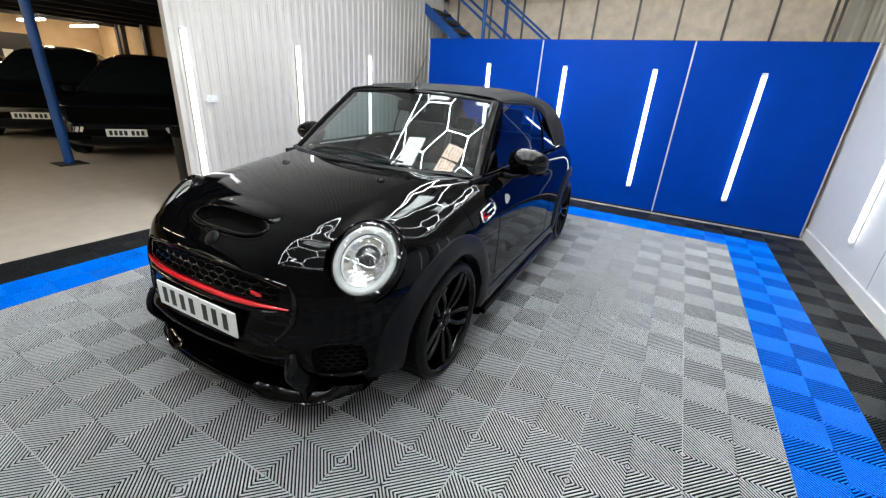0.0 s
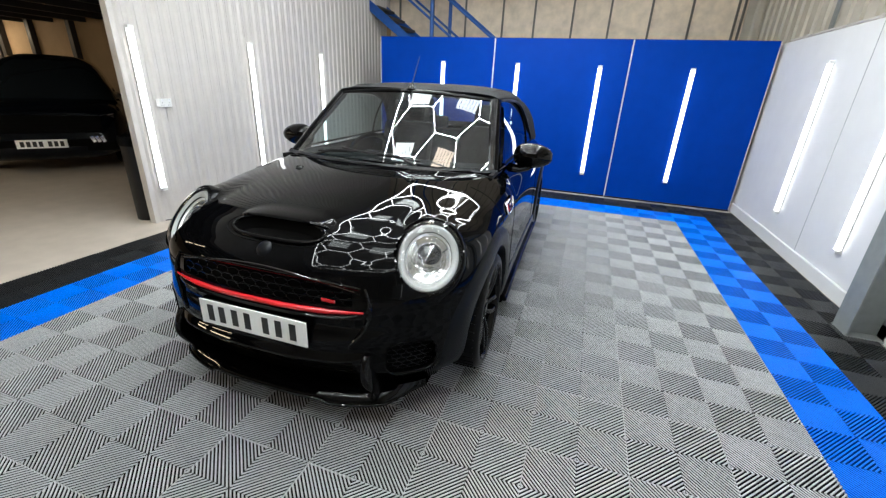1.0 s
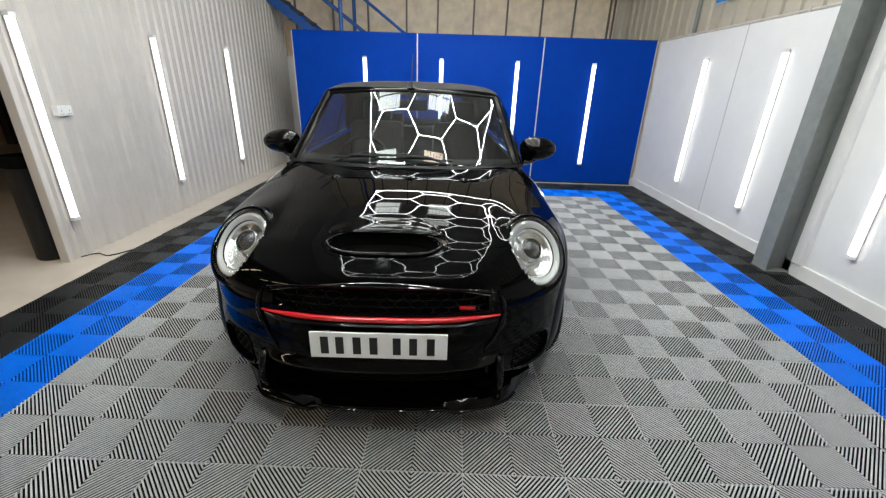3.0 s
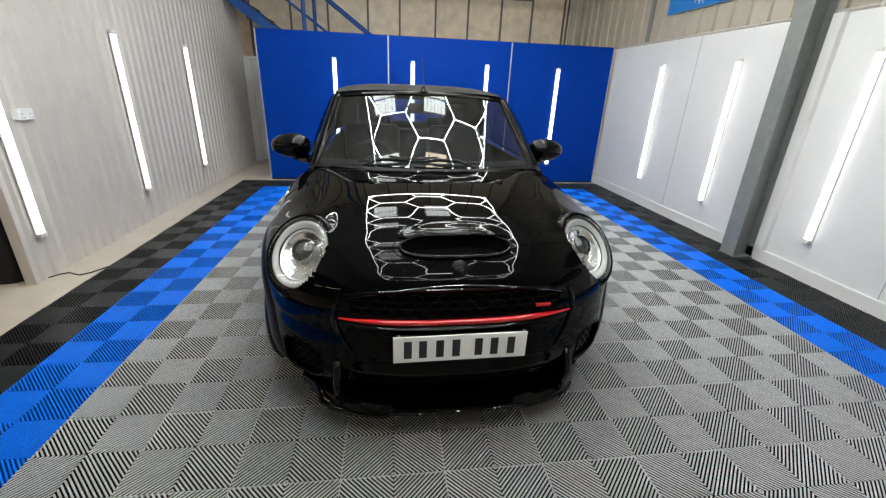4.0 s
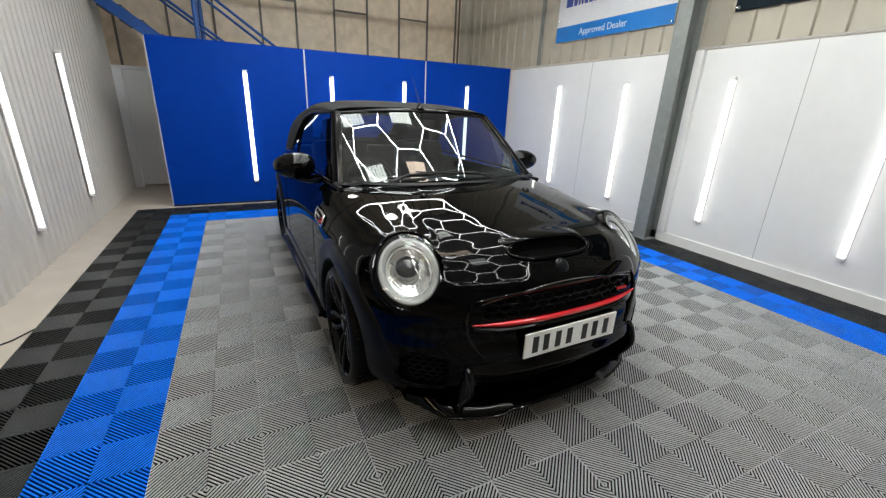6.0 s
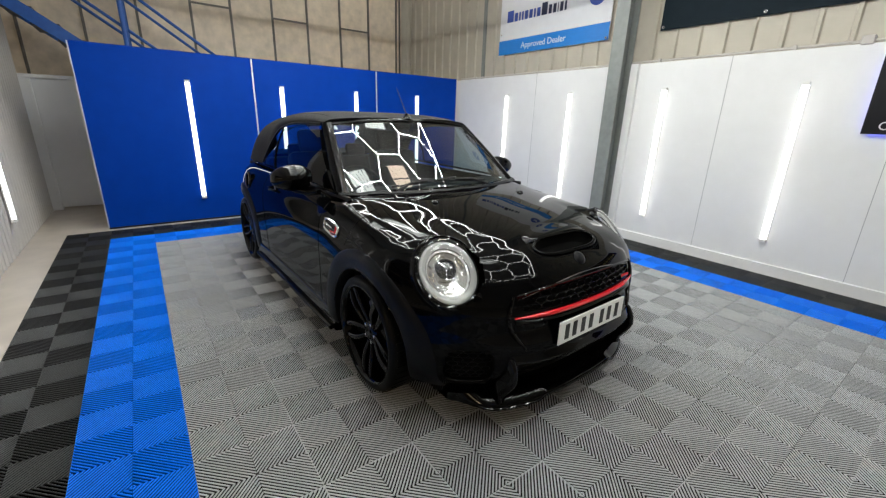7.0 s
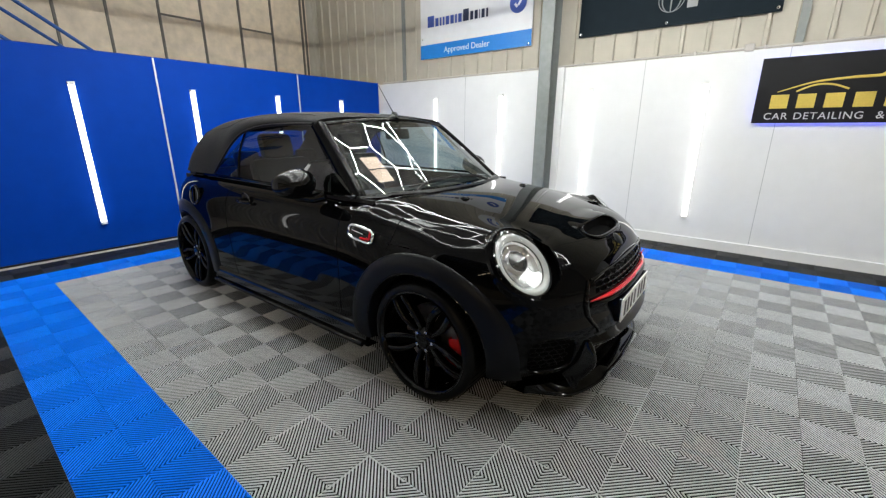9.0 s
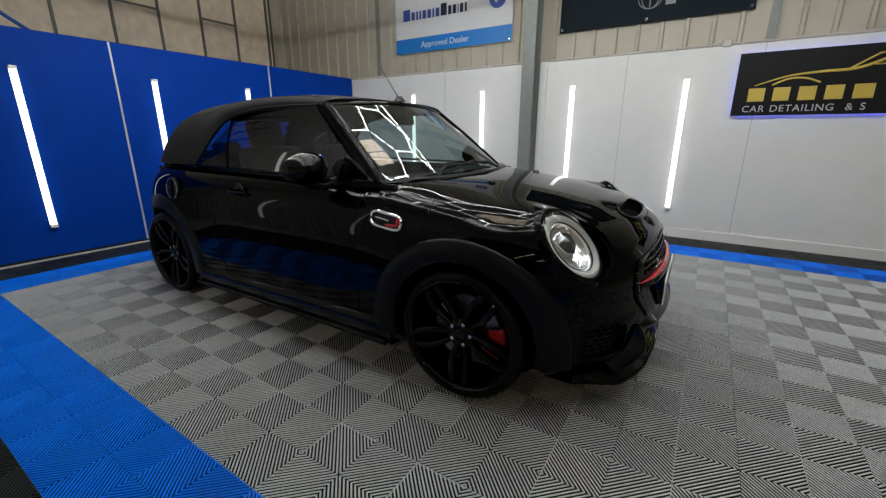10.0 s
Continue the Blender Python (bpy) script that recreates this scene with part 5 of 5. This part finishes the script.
part("rear_deck", Geo().grid([[(-0.58 + 1.16 * i / 12, y, 0.952) for i in range(13)] for y in (2.4, 2.78)]), M_PAINT, car)

for s in (-1, 1):
    def wpt(k, t, s=s):
        y0b, y1b, y0t, y1t = 0.60, 1.77, 1.045, 1.80
        y = (y0b + (y1b - y0b) * k) * (1 - t) + (y0t + (y1t - y0t) * k) * t
        return (s * (0.728 - 0.105 * t + 0.02 * math.sin(math.pi * t)), y, 0.945 + 0.01 * k + (0.366 - 0.01 * k - 0.048 * k * k) * t)

    dg = part("door_glass", Geo().grid([[wpt(i / 16, j / 10) for j in range(11)] for i in range(17)]), M_SIDEGLASS, car, "lightly tinted door window", True, 3)

    def qpt(k, t, s=s):
        y = (1.79 + 0.38 * k) * (1 - t) + (1.82 + 0.11 * k) * t
        return (s * (0.728 - 0.105 * t + 0.02 * math.sin(math.pi * t)), y, 0.955 + (0.308 - 0.09 * k) * t)

    qg = part("quarter_glass", Geo().grid([[qpt(i / 6, j / 10) for j in range(11)] for i in range(7)]), M_SIDEGLASS, car, "small rear quarter window", True, 3)
    dg.visible_shadow = qg.visible_shadow = False
    part("glass_gap", Geo().tube([Vector(wpt(1, j / 10)) + Vector((s * 0.003, 0.01, 0)) for j in range(11)], 0.007, 6), M_VOID, car)
    part("belt_strip", Geo().tube([(s * (0.738 - 0.012 * smooth01((0.75 - y) / 0.2)), y, 0.94 + 0.012 * min(1, (y - 0.56) / 1.2)) for y in [0.56 + 1.72 * i / 30 for i in range(31)]], 0.009, 8), M_GLOSS, car, "gloss black belt strip", True)
    part("corner_panel", Geo().add([(s * 0.732, 0.58, 0.945), (s * 0.732, 0.76, 0.948), (s * 0.712, 0.77, 1.06), (s * 0.70, 0.70, 1.03)], [(0, 1, 2, 3)]).add([(s * 0.722, 0.58, 0.945), (s * 0.722, 0.76, 0.948), (s * 0.702, 0.77, 1.06), (s * 0.69, 0.70, 1.03)], [(0, 1, 2, 3)]), M_GLOSS, doors[s])
    # door mirror
    mc = Vector((s * 0.885, 0.875, 1.0))
    g = Geo()
    rows = []
    for i in range(17):
        a = math.pi * i / 16
        r = math.sin(a) ** 0.8
        rows.append([(0.125 * math.cos(a), 0.075 * r * math.cos(b) * (1.2 if math.cos(b) < 0 else 0.55), 0.08 * r * math.sin(b) * (1 - 0.12 * math.cos(a) * s)) for b in [2 * math.pi * j / 24 for j in range(24)]])
    mir = part("door_mirror", Geo().grid(rows, close_v=True, m=Matrix.Translation(mc)), M_GLOSS, car, "gloss black door mirror", True, 1.5)
    part("mirror_arm", Geo().tube([(s * 0.90, 0.885, 0.95), (s * 0.86, 0.88, 0.925), (s * 0.80, 0.83, 0.915), (s * 0.755, 0.78, 0.93)], [0.022, 0.024, 0.026, 0.03], 12), M_GLOSS, mir, smooth=True)
    part("mirror_glass", Geo().add([(mc.x + 0.1 * math.cos(a), mc.y + 0.042, mc.z + 0.062 * math.sin(a)) for a in [2 * math.pi * i / 24 for i in range(24)]], [tuple(range(24))]), M_CHROME, mir, "mirror glass")
    # side scuttle badge
    g = Geo()
    rr = [(0.085 * math.copysign(abs(math.cos(a)) ** 0.5, math.cos(a)), 0.031 * math.copysign(abs(math.sin(a)) ** 0.5, math.sin(a))) for a in [2 * math.pi * i / 32 for i in range(32)]]
    side_pts = [on_side(s, 0.415 + y, 0.782 + z + 0.12 * y, 0.006) for y, z in rr]
    bd = part("side_badge", Geo().tube(side_pts, 0.007, 8, True), M_CHROME, car, "chrome side scuttle with red inlay", True)
    part("inlay", Geo().add([on_side(s, 0.415 + y * 0.86, 0.782 + z * 0.8 + 0.1 * y, 0.005) for y, z in rr], [tuple(range(32))]), M_GLOSS, bd)
    part("red_inlay", Geo().tube([on_side(s, 0.35 + 0.06 * i / 8, 0.764 + 0.0 * i, 0.008) for i in range(9)] , 0.006, 6).tube([on_side(s, 0.348, 0.762 + 0.036 * i / 6, 0.008) for i in range(7)], 0.006, 6), M_RED, bd, smooth=True)
    part("inner_bar", Geo().tube([on_side(s, 0.39 + 0.08 * i / 8, 0.783 + 0.012 * i / 8, 0.009) for i in range(9)], 0.006, 8, squash=0.6), M_CHROME, bd, smooth=True)
    # handle
    h0 = on_side(s, 1.555, 0.822, 0.0)
    part("handle_cup", Geo().revolve([(0, 0.002), (0.035, 0.003), (0.05, 0.006), (0.056, 0.004), (0.058, 0)], 24, Matrix.Translation(h0) @ Matrix.Rotation(math.radians(90 * s), 4, "Y")), M_GLOSS, doors[s], smooth=True)
    part("cup_ring", Geo().revolve([(0.055, 0.004), (0.058, 0.007), (0.061, 0.004)], 32, Matrix.Translation(h0) @ Matrix.Rotation(math.radians(90 * s), 4, "Y")), M_DARKCHROME, doors[s], smooth=True)
    part("door_handle", Geo().tube([h0 + Vector((s * (0.012 + 0.022 * math.sin(math.pi * i / 12)), -0.085 + 0.17 * i / 12, 0.004)) for i in range(13)], 0.012, 10, squash=0.9), M_PAINT, doors[s], "black door handle", True)
# fuel cap on the driver's side
fc = on_side(-1, 2.29, 0.80, 0.0)
fm = Matrix.Translation(fc) @ Matrix.Rotation(math.radians(-84), 4, "Y")
fl = part("fuel_cap", Geo().revolve([(0, 0.012), (0.05, 0.012), (0.062, 0.008), (0.068, 0.012), (0.075, 0.01), (0.08, 0.0)], 36, fm), M_GLOSS, car, "round fuel cap", True)
part("cap_ring", Geo().revolve([(0.066, 0.013), (0.07, 0.017), (0.074, 0.013)], 36, fm), M_DARKCHROME, fl, "", True)
part("cap_grip", Geo().box(-0.05, 0.05, -0.012, 0.012, 0.01, 0.022, 0.004, fm), M_GLOSS, fl)

# aerial
part("aerial_base", Geo().revolve([(0, 0.035), (0.012, 0.033), (0.02, 0.015), (0.032, 0.0)], 16, Matrix.Translation((0, 0.955, 1.367)) @ Matrix.Diagonal((1, 1.6, 1, 1))), M_GLOSS, car, "", True)
part("aerial_rod", Geo().tube([(0, 0.96, 1.39), (0, 1.1, 1.58)], [0.004, 0.0018], 6), M_BLACKPL, car)

# wipers
for s, x0, x1 in ((1, 0.28, -0.25), (-1, -0.42, 0.04)):
    pts = [Vector(ws((x0 + (x1 - x0) * i / 16) / 0.68, 0.05 + 0.07 * i / 16)) + Vector((0, -0.012, 0.012)) for i in range(17)]
    part("wiper", Geo().tube(pts, 0.006, 6).tube([Vector((x0, cowl_line(x0) - 0.02, 0.955)), pts[4] + Vector((0, -0.01, 0.01)), pts[8] + Vector((0, -0.004, 0.006))], 0.008, 6), M_BLACKPL, car, "black wiper arm and blade", True)

# cabin
part("cabin_floor", Geo().box(-0.70, 0.70, 0.45, 2.6, 0.3, 0.34).box(-0.715, -0.69, 0.45, 2.7, 0.3, 0.93).box(0.69, 0.715, 0.45, 2.7, 0.3, 0.93).box(-0.7, 0.7, 2.55, 2.65, 0.3, 0.95), M_CABIN, car)
part("dashboard", Geo().grid([[(x, y + 0.12 * (abs(x) / 0.69) ** 2, z) for y, z in ((0.40, 0.915), (0.55, 0.935), (0.74, 0.925), (0.82, 0.87), (0.83, 0.7), (0.78, 0.5))] for x in [-0.69 + 1.38 * i / 24 for i in range(25)]]), M_CABIN, car, "dark dashboard", True, 0.9)
stw = part("steering_wheel", Geo().revolve([(0.18 + 0.016 * math.cos(a), 0.016 * math.sin(a)) for a in [2 * math.pi * i / 10 for i in range(11)]], 36, pose(-0.36, 1.0, 0.86, 62, 0, 0)), M_LEATHER, car, "black leather steering wheel", True)
part("wheel_boss", Geo().revolve([(0, 0.03), (0.05, 0.025), (0.065, 0.0), (0.06, -0.06)], 20, pose(-0.36, 1.0, 0.86, 62, 0, 0)).box(-0.17, 0.17, -0.018, 0.018, -0.01, 0.012, 0.004, pose(-0.36, 1.0, 0.86, 62, 0, 0)), M_CABIN, stw, smooth=True)
part("inside_mirror", Geo().box(-0.11, 0.11, -0.015, 0.015, -0.035, 0.035, 0.012, pose(0, 0.93, 1.255, -12, 0, 0)).cyl((0, 0.92, 1.28), (0, 0.9, 1.33), 0.012, 8), M_CABIN, car, "black rear-view mirror", True)
for x in (-0.37, 0.37):
    st_ = part("seat", Geo().box(-0.24, 0.24, 1.15, 1.65, 0.42, 0.6, 0.05, pose(x, 0, 0)).box(-0.24, 0.24, -0.06, 0.07, 0, 0.55, 0.05, pose(x, 1.66, 0.55, -18, 0, 0)), M_LEATHER, car, "black leather front seat", True)
    part("headrest", Geo().box(-0.13, 0.13, -0.04, 0.05, 0.0, 0.19, 0.04, pose(x, 1.84, 1.07, -14, 0, 0)), M_LEATHER, st_, smooth=True)
for x in (-0.3, 0.3):
    part("rear_headrest", Geo().box(-0.11, 0.11, -0.035, 0.035, 0.0, 0.13, 0.03, pose(x, 2.46, 0.97, -8, 0, 0)), M_LEATHER, car, smooth=True)
part("rear_seat", Geo().box(-0.62, 0.62, 2.05, 2.45, 0.45, 0.62, 0.05).box(-0.62, 0.62, 2.4, 2.52, 0.6, 0.98, 0.04), M_LEATHER, car, smooth=True)


# ---- floor tiles ----
RIB = [(-0.52, -0.012), (-0.505, -0.0029), (-0.44, -0.0012), (-0.24, 0.0), (0.24, 0.0), (0.44, -0.0012), (0.505, -0.0029), (0.52, -0.012)]


def tile_mesh(name, material, groove=M_GROOVESHADE):
    """0.4 m ribbed tile: four cells with diagonal ribs that form diamonds."""
    g = Geo()
    c, n = 0.2, 22
    p = 2 * c / (2 * n)
    for ci in (0, 1):
        for cj in (0, 1):
            rev = (ci + cj) % 2 == 0
            for k in range(2 * n):
                if k % 2 == 0:
                    continue

                def line(sv):
                    sv = min(max(sv, 0.0), 2 * c)
                    return ((0, sv), (sv, 0)) if sv <= c else ((sv - c, c), (c, sv - c))

                rows = []
                for off, z in RIB:
                    ends = []
                    for x, y in line((k + 0.1 + off) * p):
                        x, y = min(max(x, 0.0006), c - 0.0006), min(max(y, 0.0006), c - 0.0006)
                        ends.append((ci * c + (c - x if rev else x), cj * c + y, z))
                    rows.append(ends)
                g.grid(rows, flip=not rev)
    me = bpy.data.meshes.new(name)
    base = Geo().box(0.0, 0.4, 0.0, 0.4, -0.0178, -0.012)
    rim = Geo().box(0.0004, 0.3996, 0.0004, 0.0016, -0.012, -0.0045).box(0.0004, 0.3996, 0.3984, 0.3996, -0.012, -0.0045).box(0.0004, 0.0016, 0.0016, 0.3984, -0.012, -0.0045).box(0.3984, 0.3996, 0.0016, 0.3984, -0.012, -0.0045)
    nb = len(g.f)
    g.add(base.v, base.f)
    ne = len(g.f)
    g.add(rim.v, rim.f)
    me.from_pydata(g.v, [], g.f)
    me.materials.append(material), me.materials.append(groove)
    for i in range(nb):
        me.polygons[i].material_index = 1 if i % 7 in (0, 6) else 0  # groove flanks darkened low down: shade put into the colour
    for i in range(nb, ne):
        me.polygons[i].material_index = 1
    return me


mats = {"grey": tile_mesh("grey_tile", M_GREY), "blue": tile_mesh("blue_tile", M_BLUE, M_GROOVESHADEBLUE), "black": tile_mesh("black_tile", M_BLACK)}
tile_floor = tagged(new("tile_floor"), "interlocking ribbed floor tiles, grey with a blue and black border", "floor tiles", kind="structure")
for i in range(14):
    for j in range(17):
        x, y = -4.0 + 0.4 * i, -1.0 + 0.4 * j
        kind = "black" if i in (0, 13) or j == 16 else "blue" if i in (1, 12) or j == 15 else "grey"
        ob = new("tile", mats[kind])
        ob.parent = tile_floor
        ob.location = (x, y, 0)
